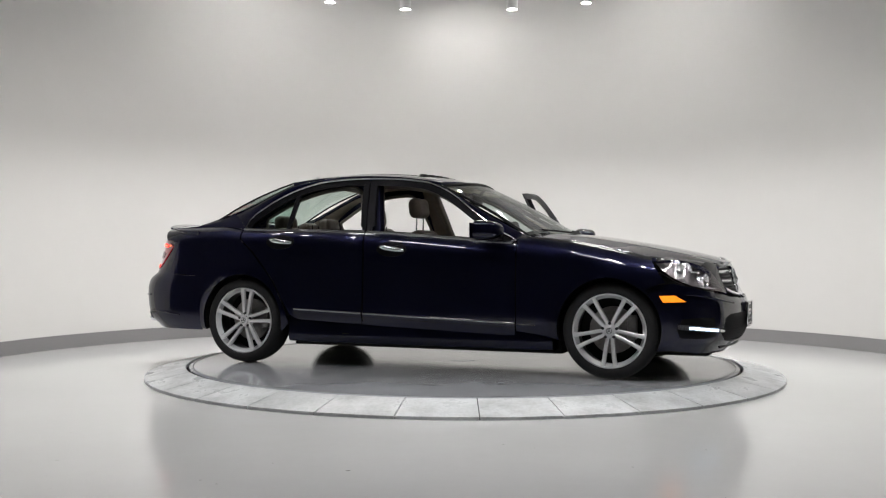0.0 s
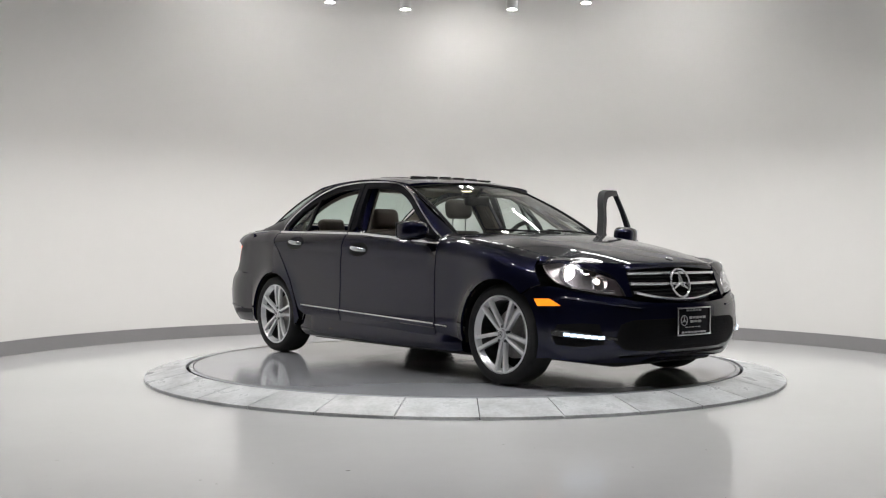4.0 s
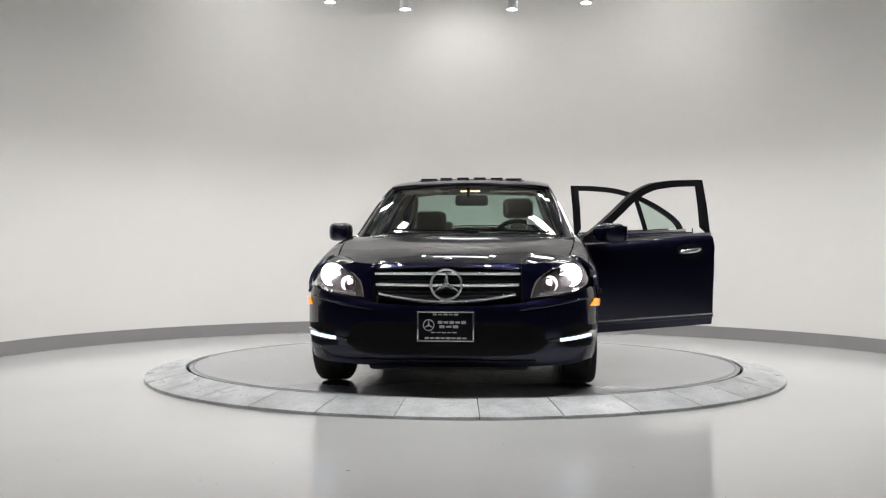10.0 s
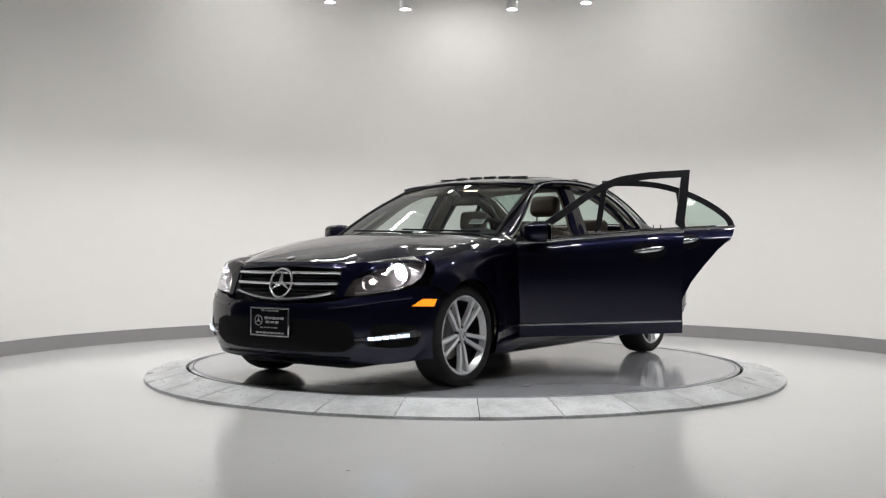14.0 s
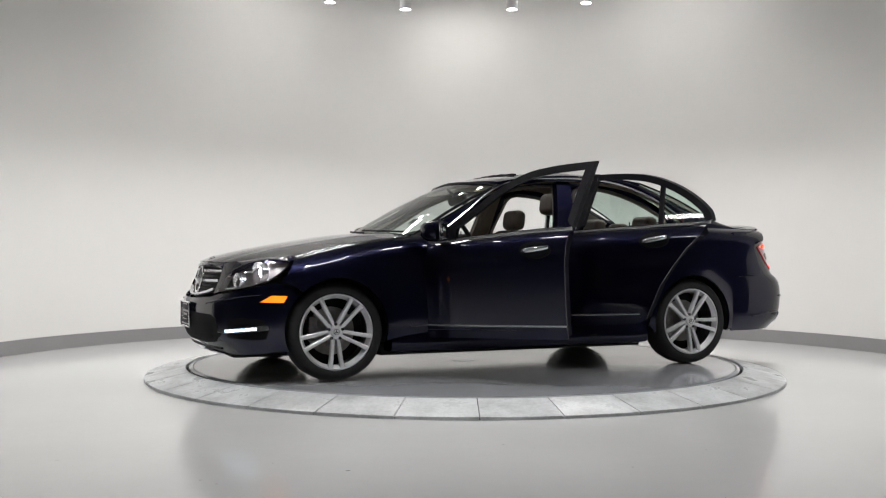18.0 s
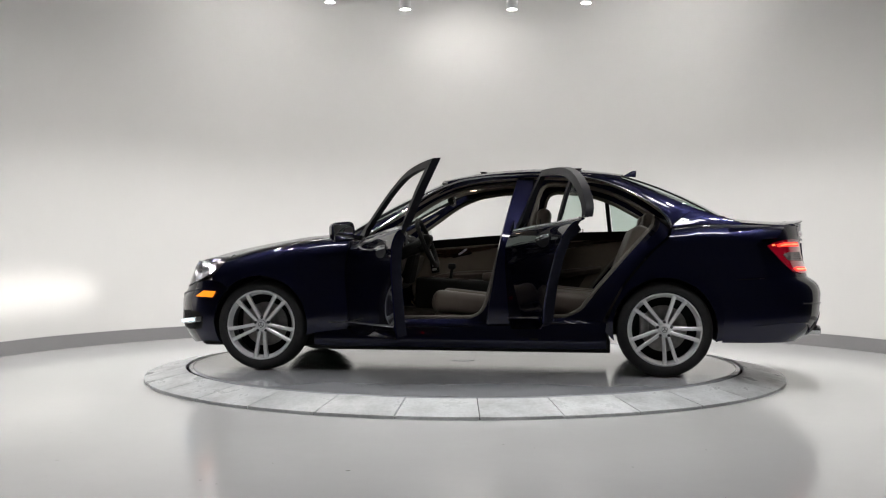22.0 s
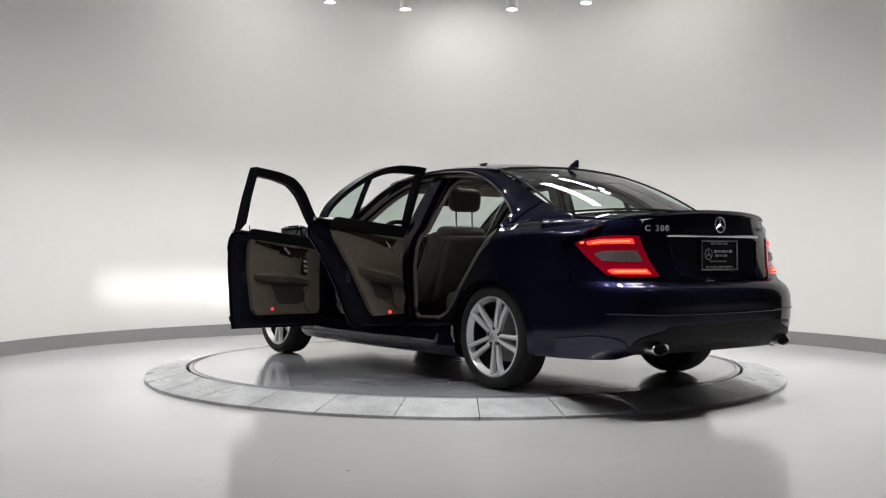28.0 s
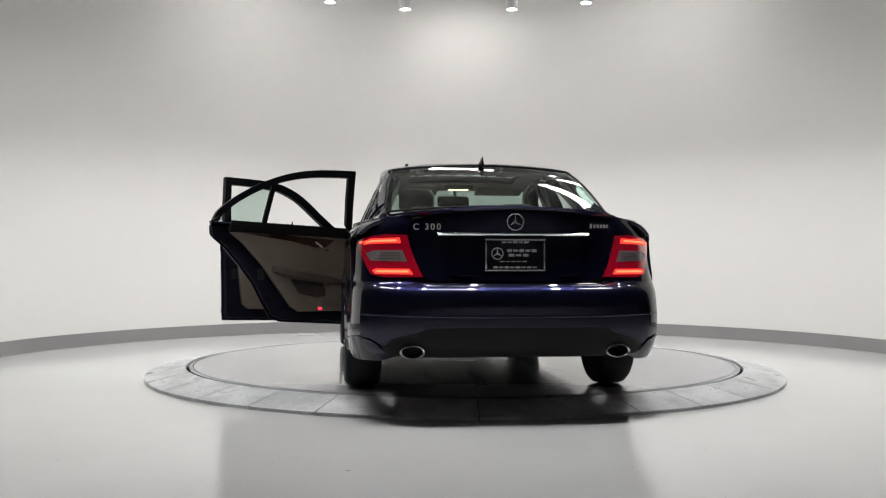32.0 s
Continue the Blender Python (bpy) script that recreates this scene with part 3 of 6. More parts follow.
def build_wheel(car, x, s):
    """Tyre, five twin-spoke alloy rim, brake disc; s: side."""
    yo = 0.876
    w = part("wheel", flipped(lathe([(0.205, yo - 0.205), (0.232, yo - 0.205), (0.285, yo - 0.21), (0.307, yo - 0.19), (0.315, yo - 0.15), (0.317, yo - 0.10), (0.315, yo - 0.055),
                                     (0.308, yo - 0.022), (0.290, yo - 0.004), (0.268, yo), (0.250, yo - 0.006), (0.243, yo - 0.016), (0.236, yo - 0.02)], (x, 0, HUB_Z), seg=64), s), M_RUBBER, car, "black low-profile tyre")
    part("rim_barrel", flipped(lathe([(0.236, yo - 0.205), (0.228, yo - 0.18), (0.215, yo - 0.11), (0.213, yo - 0.045)], (x, 0, HUB_Z), seg=64), s), M_DARKMETAL, w)
    part("rim", flipped(lathe([(0.213, yo - 0.045), (0.222, yo - 0.035), (0.228, yo - 0.018), (0.234, yo - 0.009), (0.243, yo - 0.012), (0.244, yo - 0.024)],
                              (x, 0, HUB_Z), seg=64), s), M_SILVER, w, "silver alloy rim")
    part("brake_disc", flipped(join(lathe([(0.0, yo - 0.13), (0.155, yo - 0.13), (0.155, yo - 0.15)], (x, 0, HUB_Z), seg=40),
                                    rbox((x + 0.13, yo - 0.125, HUB_Z + 0.02), (0.06, 0.06, 0.16), 0.015)), s), M_BRAKE, w, "grey steel brake disc")
    part("inner_drum", flipped(lathe([(0.0, yo - 0.19), (0.235, yo - 0.19)], (x, 0, HUB_Z), seg=40), s), M_PLASTIC, w)
    # spokes: twin bars from the hub to the rim
    for k in range(5):
        a0 = 90 + 36 + 72 * k + (0 if x > 0 else (-10 if s > 0 else 28))
        geos = []
        for t in (-1, 1):
            rings = []
            for r, off, wid, dep in ((0.036, 0.013, 0.022, 0.034), (0.07, 0.0190, 0.024, 0.027), (0.12, 0.0250, 0.024, 0.019), (0.17, 0.031, 0.0255, 0.013), (0.205, 0.0365, 0.026, 0.010), (0.231, 0.042, 0.036, 0.012)):
                a = radians(a0)
                ca, sa = math.cos(a), math.sin(a)
                row = []
                for du, dy in ((-0.5, -0.03), (-0.5, -0.004), (-0.28, 0.0), (0.28, 0.0), (0.5, -0.004), (0.5, -0.03)):
                    q = t * off + du * wid
                    row.append((x + r * ca - q * sa, yo - dep + dy, HUB_Z + r * sa + q * ca))
                rings.append(row)
            geos.append(loft(rings))
        part("spoke", flipped(join(*geos), s), M_SILVER, w)
    part("hub_cap", flipped(join(lathe([(0.0, yo - 0.016), (0.026, yo - 0.016), (0.033, yo - 0.02), (0.034, yo - 0.03)], (x, 0, HUB_Z), seg=28),
                                 lathe([(0.034, yo - 0.030), (0.046, yo - 0.033), (0.056, yo - 0.046), (0.06, yo - 0.06)], (x, 0, HUB_Z), seg=28)), s), M_SILVER, w, "silver hub cap")
    part("hub_star", flipped(star((x, yo - 0.0135, HUB_Z), 0.018, (0, 1, 0), (0, 0, 1), 0.003), s), M_DARKMETAL, w, "small dark star")
    for k in range(5):
        a = radians(90 + 72 * k)
        part("wheel_bolt", flipped(lathe([(0.0, yo - 0.028), (0.010, yo - 0.028), (0.011, yo - 0.05)], (x + 0.047 * math.cos(a), 0, HUB_Z + 0.049 * math.sin(a)), seg=10), s), M_DARKMETAL, w)


def arch_pts(x, a0, a1, n=18):
    return arc(x, ARCH_Z, ARCH_R, a0, a1, n)


def build_body(car):
    """The painted shell that stays with the car."""
    for s in (1, -1):
        fender = [(0.757, 0.30)] + [(0.757, tab(0.757, BELT))] + belt_line(0.77, 1.63, 16) + [(1.665, 0.735), (1.71, 0.675), (1.74, 0.635), (1.66, 0.61)] + arch_pts(HUB_X, 48, 192) + [(0.98, 0.27)]
        part("front_wing", flipped(sheet(fender, side, 0.04, 0.02), s), M_PAINT, car)
        quarter = ([(-0.99, 0.30)] + [(-1.005, 0.37), (-1.045, 0.47), (-1.115, 0.60), (-1.205, 0.715), (-1.305, 0.83), (-1.41, 0.92), (-1.438, 0.998)]
                   + [(-1.55, tab(-1.55, BELT)), (-1.7, tab(-1.7, BELT)), (-1.9, tab(-1.9, BELT)), (-2.1, tab(-2.1, BELT)), (-2.17, tab(-2.17, BELT)), (-2.10, 0.92), (-2.0, 0.91), (-1.97, 0.88), (-2.0, 0.80), (-2.04, 0.70), (-2.03, 0.665), (-1.76, 0.642), (-1.76, 0.25)]
                   + arch_pts(-HUB_X, 194, -14))
        part("rear_wing", flipped(sheet(quarter, side, 0.04, 0.02), s), M_PAINT, car)
        top = [(24.5, 0.668), (88.5, 0.655), (88.5, 0.985), (74, 0.994), (62, 1.004), (46, 1.012), (37, 1.0), (34.2, 0.93)]
        part("wing_corner", flipped(sheet(top, tail, 2.5, 0.03), s), M_PAINT, car)
        # roof rail with both pillars
        rings = []
        for (x, z), q in zip(smooth_line(DLO, 4), smooth_line(INNER, 4)):
            p = Vector((x, side_y(x, z) + 0.004, z))
            q = Vector(q)
            row = [p + Vector((0, -0.03, 0))]
            for t in (0, 0.25, 0.5, 0.75, 1):
                m = p.lerp(q, t)
                n = Vector((0, 1, 0.9)).normalized()
                row.append(m + n * 0.016 * math.sin(math.pi * t))
            row.append(q + Vector((0, -0.02, -0.03)))
            rings.append(row)
        part("roof_rail", flipped(loft(rings), s), M_PAINT, car, angle=50)
        # rear pillar below the glass
        rings = []
        for t in range(9):
            k = t / 8
            x0 = -1.43 - 0.47 * k
            p = Vector((x0, side_y(x0, tab(x0, BELT)), tab(x0, BELT) - 0.002))
            q = Vector((-1.60 - 0.26 * k, 0.635 + 0.025 * k, 1.127 - 0.083 * k))
            rings.append([p + Vector((0, -0.03, 0))] + [p.lerp(q, u) + Vector((0, 0.7, 0.7)) * (0.010 * math.sin(math.pi * u)) for u in (0, 0.33, 0.66, 1)] + [q + Vector((0, -0.03, -0.03))])
        part("rear_pillar", flipped(loft(rings), s), M_PAINT, car, angle=50)
        # sill and skirt
        rings = []
        for i in range(17):
            x = -1.0 + 2.0 * i / 16
            zb = 0.168
            zt = 0.318 - 0.038 * x * (1 if x < 0 else 0.7)
            yb = plan(x)
            if i in (0, 16):
                yb, zb = yb - 0.022, zb + 0.004
            rings.append([(x, 0.60, zb + 0.01), (x, yb - 0.055, zb), (x, yb - 0.022, zb + 0.010), (x, yb - 0.010, zb + 0.035), (x, yb - 0.007, zb + 0.065), (x, yb - 0.012, zb + 0.10), (x, yb - 0.020, zt), (x, yb - 0.13, zt + 0.03), (x, 0.62, zt + 0.03)])
        part("side_skirt", flipped(loft(rings), s), M_PAINT, car)
        part("jack_cover", flipped(rbox((-0.52, plan(-0.5) - 0.012, 0.235), (0.06, 0.008, 0.028), 0.003), s), M_PLASTIC, car)
        # pillar between the doors
        rings = []
        for i in range(13):
            z = 0.31 + (1.35 - 0.31) * i / 12
            y = side_y(-0.35, z) - (0.055 if z < 0.97 else 0.035)
            hw = tab(z, [(0.3, 0.135), (0.5, 0.115), (0.8, 0.085), (1.35, 0.055)])
            xc = tab(z, [(0.3, -0.325), (0.8, -0.355), (1.35, -0.448)])
            rings.append([(xc - hw, y, z), (xc + hw, y, z), (xc + hw + 0.01, y - 0.04, z), (xc + hw - 0.02, y - 0.075, z), (xc - hw + 0.02, y - 0.075, z), (xc - hw - 0.01, y - 0.04, z)])
        pil = part("centre_pillar", flipped(loft(rings), s), M_PAINT, car)
        part("pillar_trim", flipped(loft([[(p[0], p[1] - (0.078 if k < 2 else 0.012), p[2]) for k, p in enumerate([r[1], r[0], r[5], r[4], r[3], r[2]])] for r in rings[1:]]), s), M_TRIMBEIGE, pil, "beige inner pillar trim")
        # wheel housings
        for x in (HUB_X, -HUB_X):
            ring_o = arch_pts(x, -15, 195, 20)
            part("wheel_housing", flipped(loft([[(p[0], 0.86 if k == 0 else 0.45, p[1] + 0.01) for k in range(2)] for p in ring_o], closed=False), s), M_PLASTIC, car)
    hood = [(0.93, 0.0), (0.925, 0.2), (0.90, 0.4), (0.86, 0.58), (0.81, 0.70)]
    edge = [(x, tab(x, EDGE) - 0.006) for x in [0.81 + (1.63 - 0.81) * i / 14 for i in range(15)]]
    frontedge = [(1.70, 0.645), (1.80, 0.585), (1.90, 0.515), (1.96, 0.455), (2.0, 0.40), (2.035, 0.25), (2.05, 0.1), (2.053, 0.0)]
    half = hood[1:] + edge[1:] + frontedge
    outline = [hood[0]] + half + [(x, -y) for x, y in reversed(half[:-1])]
    part("bonnet", sheet(outline, lambda x, y: (x, y, hood_z(x, y)), 0.035, 0.035), M_PAINT, car)
    n = 16
    us = [-1 + 2 * i / n for i in range(n + 1)]
    outline = [(0.205 - 0.10 * u * u, 0.60 * u) for u in us] + [(-1.125 + 0.02 * u * u, 0.60 * u) for u in reversed(us)]
    part("roof", sheet(outline, lambda x, y: (x, y, roof_z(x, y)), 0.06, 0.06, hole=(-0.50, -0.08, -0.40, 0.40)), M_PAINT, car)
    outline = [(-1.86 + 0.05 * u * u, 0.665 * u) for u in us] + [(lid_end(0.64 * u) + 0.006, 0.64 * u) for u in reversed(us)]
    lid = part("boot_lid", sheet(outline, lambda x, y: (x, y, deck_z(x, y)), 0.05, 0.06), M_PAINT, car)
    back = [(-36, 1.0), (-34, 0.93), (-24.5, 0.69), (-20, 0.668), (20, 0.668), (24.5, 0.69), (34, 0.93), (36, 1.0), (20, 1.025), (0, 1.03), (-20, 1.025)]
    part("boot_face", sheet(back, tail, 3, 0.04), M_PAINT, lid)
    rings = []
    for i in range(25):
        u = (-1 + i / 12) * 0.93
        y = 0.62 * u
        x = lid_end(y) + 0.006
        z = deck_z(x, y)
        h = 0.013 * (1 - abs(u) ** 4)
        rings.append([(x + 0.10, y, z + 0.003), (x + 0.03, y, z + h * 0.6), (x - 0.010, y, z + h), (x - 0.014, y, z + h - 0.006), (x + 0.008, y, z - 0.02), (x + 0.05, y, z - 0.02)])
    part("spoiler", loft(rings), M_PAINT, lid)
    # bumpers
    aa = [(nose_a(x), z) for x, z in arch_pts(HUB_X, -22, 48, 12) if x > 1.46]
    arch_f = [(min(a, 88), z) for a, z in aa]
    half = [(0, 0.165), (30, 0.168), (55, 0.178), (74, 0.20)] + arch_f + [(82, 0.617), (72, 0.625), (60, 0.60), (46, 0.57), (33, 0.553), (28, 0.535), (14, 0.522), (0, 0.517)]
    outline = half + [(-a, z) for a, z in reversed(half[1:-1])]
    part("front_bumper", sheet(outline, nose, 3, 0.02), M_PAINT, car)
    half = [(0, 0.30), (20, 0.30), (34, 0.285), (50, 0.24), (80, 0.236), (90, 0.235), (90, 0.645), (80, 0.655), (62, 0.685), (40, 0.675), (24, 0.66), (0, 0.655)]
    outline = half + [(-a, z) for a, z in reversed(half[1:-1])]
    part("rear_bumper", sheet(outline, tail, 2.2, 0.02), M_PAINT, car)
    half = [(0, 0.268), (22, 0.268), (34, 0.272), (44, 0.280), (49, 0.30), (42, 0.362), (28, 0.398), (24, 0.425), (0, 0.425)]
    outline = half + [(-a, z) for a, z in reversed(half[1:-1])]
    part("diffuser", moved(sheet(outline, tail, 4, 0.03), pose(-0.006, 0, 0)), M_PLASTIC, car, "black plastic rear diffuser")
    # glass
    glass = [(-1, 0), (1, 0), (1, 1), (-1, 1)]
    ws = part("windscreen", sheet(glass, screen, 0.0625, 0.05, 0), M_GLASS, car, "clear windscreen")
    ws.visible_shadow = False
    bl = part("rear_window", sheet(glass, backlight, 0.0625, 0.05, 0), M_TINT, car, "lightly tinted rear window")
    bl.visible_shadow = False
    for f, par in ((screen, ws), (backlight, bl)):
        path = [f(-1 + 2 * i / 14, 0.0) for i in range(15)] + [f(1, i / 8) for i in range(1, 9)] + [f(1 - 2 * i / 14, 1.0) for i in range(1, 15)] + [f(-1, 1 - i / 8) for i in range(1, 8)]
        part("seal", tube([Vector(p) + Vector((0, 0, 0.001)) for p in path], 0.011 if par is ws else 0.007, 6, True), M_PLASTIC, par, "black rubber seal")
    # floor pan and bulkheads
    part("underbody", join(rbox((0, 0, 0.185), (2.06, 1.40, 0.09), 0.01), rbox((1.42, 0, 0.235), (1.1, 0.94, 0.20), 0.03), rbox((-1.62, 0, 0.31), (1.2, 1.0, 0.12), 0.03), rbox((-0.2, 0.16, 0.150), (1.5, 0.12, 0.05), 0.02), rbox((-0.2, -0.2, 0.150), (1.3, 0.14, 0.05), 0.02)), M_PLASTIC, car)
    part("bulkhead", rbox((0.98, 0, 0.55), (0.05, 1.40, 0.62), 0.01), M_PLASTIC, car)
    part("engine_cover", rbox((1.48, 0, 0.48), (0.92, 0.86, 0.40), 0.05), M_PLASTIC, car)
    part("boot_floor", rbox((-1.72, 0, 0.58), (0.6, 0.95, 0.40), 0.03), M_PLASTIC, car)


def inset(line, d):
    """A 2D closed outline moved inwards by d, corner by corner."""
    n = len(line)
    area = sum(line[i][0] * line[(i + 1) % n][1] - line[(i + 1) % n][0] * line[i][1] for i in range(n))
    sg = 1 if area > 0 else -1
    out = []
    for i in range(n):
        a, b, c = Vector(line[i - 1]), Vector(line[i]), Vector(line[(i + 1) % n])
        e, f = (b - a).normalized(), (c - b).normalized()
        n1, n2 = Vector((-e.y, e.x)) * sg, Vector((-f.y, f.x)) * sg
        m = n1 + n2
        m = m / max(0.35, m.dot(n1))
        out.append(tuple(b + m * d))
    return out


FRONT_LOW = [(0.748, 0.266), (-0.380, 0.311), (-0.374, 0.60), (-0.374, 0.80)]
REAR_LOW = [(-0.386, 0.80), (-0.386, 0.60), (-0.392, 0.313), (-0.91, 0.338), (-0.98, 0.372), (-1.035, 0.475), (-1.105, 0.605), (-1.195, 0.72), (-1.295, 0.835), (-1.40, 0.925)]


def door_frame_lines(front):
    d = smooth_line(DLO, 4)
    if front:
        top = [p for p in d if p[0] > -0.42] + [(-0.452, 1.367)]
        outer = [(0.70, tab(0.70, BELT) - 0.002)] + top[1:] + [(-0.425, 1.18), (-0.390, 0.970)]
        inner = [(max(x, -0.334 - 0.17 * (z - 0.97)), z) for x, z in inset(outer, 0.048)]
    else:
        top = [(-0.436, 1.18), (-0.464, 1.366)] + [p for p in d if p[0] < -0.48]
        outer = [(-0.402, 0.970)] + top
        inner = inset(outer, 0.043)
    return outer, inner


def build_door(car, s, front, angle):
    """A side door with its window frame, hung on its hinge and swung open by angle degrees; parts are in the hinge's space."""
    hx, hy = FRONT_HINGE if front else REAR_HINGE
    shift = pose(-hx, -hy * s, 0)

    def put(g):
        return moved(flipped(g, s), shift)
    if front:
        skin = FRONT_LOW + belt_line(-0.390, 0.69, 14) + [(0.748, tab(0.748, BELT) - 0.004)]
    else:
        skin = REAR_LOW + belt_line(-1.425, -0.402, 14)
    state = "open" if angle else "closed"
    door = part("front_door" if front else "rear_door", put(sheet(skin, side, 0.06, 0.02, 0.010)), M_PAINT, car, "dark navy car door, %s" % state)
    lean, rise = ((-4.6, 0.0) if front else (-4.5, 1.3)) if angle else (0, 0)
    out = ((0.014, 0.026) if front else (0.040, 0.027)) if angle else (0, 0)
    door.matrix_basis = pose(hx - out[0], (hy + out[1]) * s, 0.45, 0, 0, -angle * s) @ pose(0, 0, 0, lean * s, rise) @ pose(0, 0, -0.45)
    shell = inset(skin, 0.012)
    part("inner_shell", put(sheet(shell, lambda x, z: (x, side_y(x, z) - 0.009, z), 0.06, 0.045, 0.064)), M_SATIN, door, "dark painted inner door shell")
    # window frame
    outer, inner = door_frame_lines(front)
    n = len(outer)
    V, F = [], []
    for o, i in zip(outer, inner):
        yo, yi = side_y(*o) + 0.001, side_y(*i) + 0.001
        V += [(o[0], yo, o[1]), (i[0], yi, i[1]), (i[0], yi - 0.040, i[1]), (o[0], yo - 0.052, o[1])]
    for k in range(n - 1):
        a, b = 4 * k, 4 * (k + 1)
        F += [(a + j, a + (j + 1) % 4, b + (j + 1) % 4, b + j) for j in range(4)]
    part("window_frame", put((V, F)), M_GLOSSBLACK, door, "black window frame")
    if front:
        tri = [(0.70, 0.90), (0.545, 0.985), (0.50, 0.995), (0.50, 0.915)]
        part("mirror_sail", put(sheet(tri, lambda x, z: (x, side_y(x, z) + 0.003, z), 0.05, 0.03, 0.03)), M_GLOSSBLACK, door)
        m = part("door_mirror", put(mirror_shell()), M_PAINT, door, "dark navy door mirror")
        part("mirror_glass", put(rbox((0.484, 0.915, 0.972), (0.006, 0.150, 0.105), 0.025, 3, pose(0, 0, 0, 0, 0, 17))), M_MIRROR, m, "mirror glass")
        part("mirror_foot", put(loft([[(0.55, 0.76, 0.905), (0.63, 0.76, 0.91), (0.63, 0.76, 0.94), (0.55, 0.76, 0.94)], [(0.55, 0.90, 0.925), (0.62, 0.90, 0.925), (0.62, 0.90, 0.945), (0.55, 0.90, 0.945)]])), M_GLOSSBLACK, m)
    else:
        div = [(-1.012, 1.285), (-1.045, 1.275), (-1.078, 0.99), (-1.045, 0.99)]
        part("window_divider", put(sheet(div, lambda x, z: (x, side_y(x, z) - 0.002, z), 0.05, 0.06, 0.02)), M_GLOSSBLACK, door)
        q = [(-1.05, 1.275), (-1.13, 1.235), (-1.27, 1.15), (-1.365, 1.065), (-1.385, 1.01), (-1.085, 1.0)]
        g = part("quarter_light", put(sheet(q, lambda x, z: (x, side_y(x, z) - 0.014, z), 0.06, 0.06, 0)), M_TINT, door, "tinted quarter light")
        g.visible_shadow = False
    # chrome along the belt and low on the door
    x0, x1 = (0.735, -0.390) if front else (-0.402, -1.43)
    pts = [(x0 + (x1 - x0) * i / 16) for i in range(17)]
    strip = []
    for x in pts:
        z = tab(x, BELT) if x < 0.69 else 0.893
        y = side_y(min(x, 0.69), z - 0.004)
        strip.append([(x, y + 0.006, z - 0.012), (x, y + 0.008, z - 0.004), (x, y + 0.004, z + 0.008), (x, y - 0.008, z + 0.008), (x, y - 0.006, z - 0.012)])
    part("belt_trim", put(loft(strip)), M_BADGE, door, "chrome belt trim")
    x0, x1 = (0.748, -0.379) if front else (-0.393, -0.94)
    strip = []
    for i in range(11):
        x = x0 + (x1 - x0) * i / 10
        z = 0.372 - 0.036 * x
        y = side_y(x, z)
        strip.append([(x, y - 0.003, z - 0.024), (x, y + 0.007, z - 0.02), (x, y + 0.009, z + 0.004), (x, y + 0.004, z + 0.012), (x, y - 0.003, z + 0.014)])
    bar = part("rub_strip", put(loft(strip)), M_PAINT, door)
    strip = [[(r[2][0], r[2][1] + 0.0005, r[2][2] - 0.004), (r[2][0], r[2][1] + 0.004, r[2][2] + 0.001), (r[2][0], r[2][1] + 0.002, r[2][2] + 0.007), (r[2][0], r[2][1] - 0.004, r[2][2] + 0.007)] for r in strip]
    part("chrome_line", put(loft(strip)), M_BADGE, bar, "thin chrome line")
    # handle: cup and chrome bow
    hxx, hz = (-0.165, 0.852) if front else (-1.065, 0.905)
    cup = []
    for k in range(20):
        a = 2 * math.pi * k / 20
        cup.append((hxx + 0.116 * math.cos(a), hz - 0.006 + 0.052 * math.sin(a)))
    hd = part("handle", put(handle_bow(hxx, hz)), M_CHROME, door, "chrome door handle")
    part("handle_cup", put(sheet(cup, lambda x, z: (x, side_y(x, z) + 0.0035, z), 0.05, 0.03, 0.006)), M_GLOSSBLACK, hd)
    return door, put


def handle_bow(hx, hz):
    rings = []
    for i in range(13):
        t = -1 + i / 6
        x = hx + 0.096 * t
        y = side_y(hx, hz) + 0.004 + 0.034 * (1 - t ** 4)
        h = 0.0155 * (1 - 0.35 * t * t)
        z = hz - 0.012 * t
        rings.append([(x, y - 0.012, z - h * 0.9), (x, y - 0.006, z - h), (x, y - 0.001, z - h * 0.6), (x, y, z), (x, y - 0.003, z + h * 0.55), (x, y - 0.009, z + h * 0.9), (x, y - 0.016, z + h)])
    return loft(rings)


def mirror_shell():
    """Rounded mirror housing, open to the back."""
    rings = []
    for x, k in ((0.50, 0.98), (0.535, 1.0), (0.575, 0.97), (0.615, 0.86), (0.645, 0.66), (0.66, 0.38)):
        row = []
        for j in range(18):
            a = 2 * math.pi * j / 18
            ca, sa = math.cos(a), math.sin(a)
            row.append((x - 0.012 * ca, 0.912 + 0.085 * k * (abs(ca) ** 0.5) * (1 if ca >= 0 else -1), 0.973 + 0.068 * k * (abs(sa) ** 0.6) * (1 if sa >= 0 else -1)))
        rings.append(row)
    return loft(rings)



def star(c, r, n, up, depth=0.012):
    """A ring with three tapered arms, facing n: ring and arms as one badge."""
    c, n, up = Vector(c), Vector(n).normalized(), Vector(up).normalized()
    e = up.cross(n).normalized()
    up = n.cross(e).normalized()
    path = [c + (e * math.cos(t) + up * math.sin(t)) * r for t in [2 * math.pi * k / 36 for k in range(36)]]
    geos = [tube(path, r * 0.085, 8, True)]
    for k in range(3):
        a = radians(90 + 120 * k)
        d = e * math.cos(a) + up * math.sin(a)
        q = n.cross(d)
        w = r * 0.17
        geos.append(loft([[c + q * w, c + n * depth, c - q * w, c - n * 0.003], [c + d * r * 0.97 + q * 0.001, c + d * r * 0.97 + n * 0.002, c + d * r * 0.97 - q * 0.001, c + d * r * 0.97 - n * 0.001]]))
    return join(*geos)


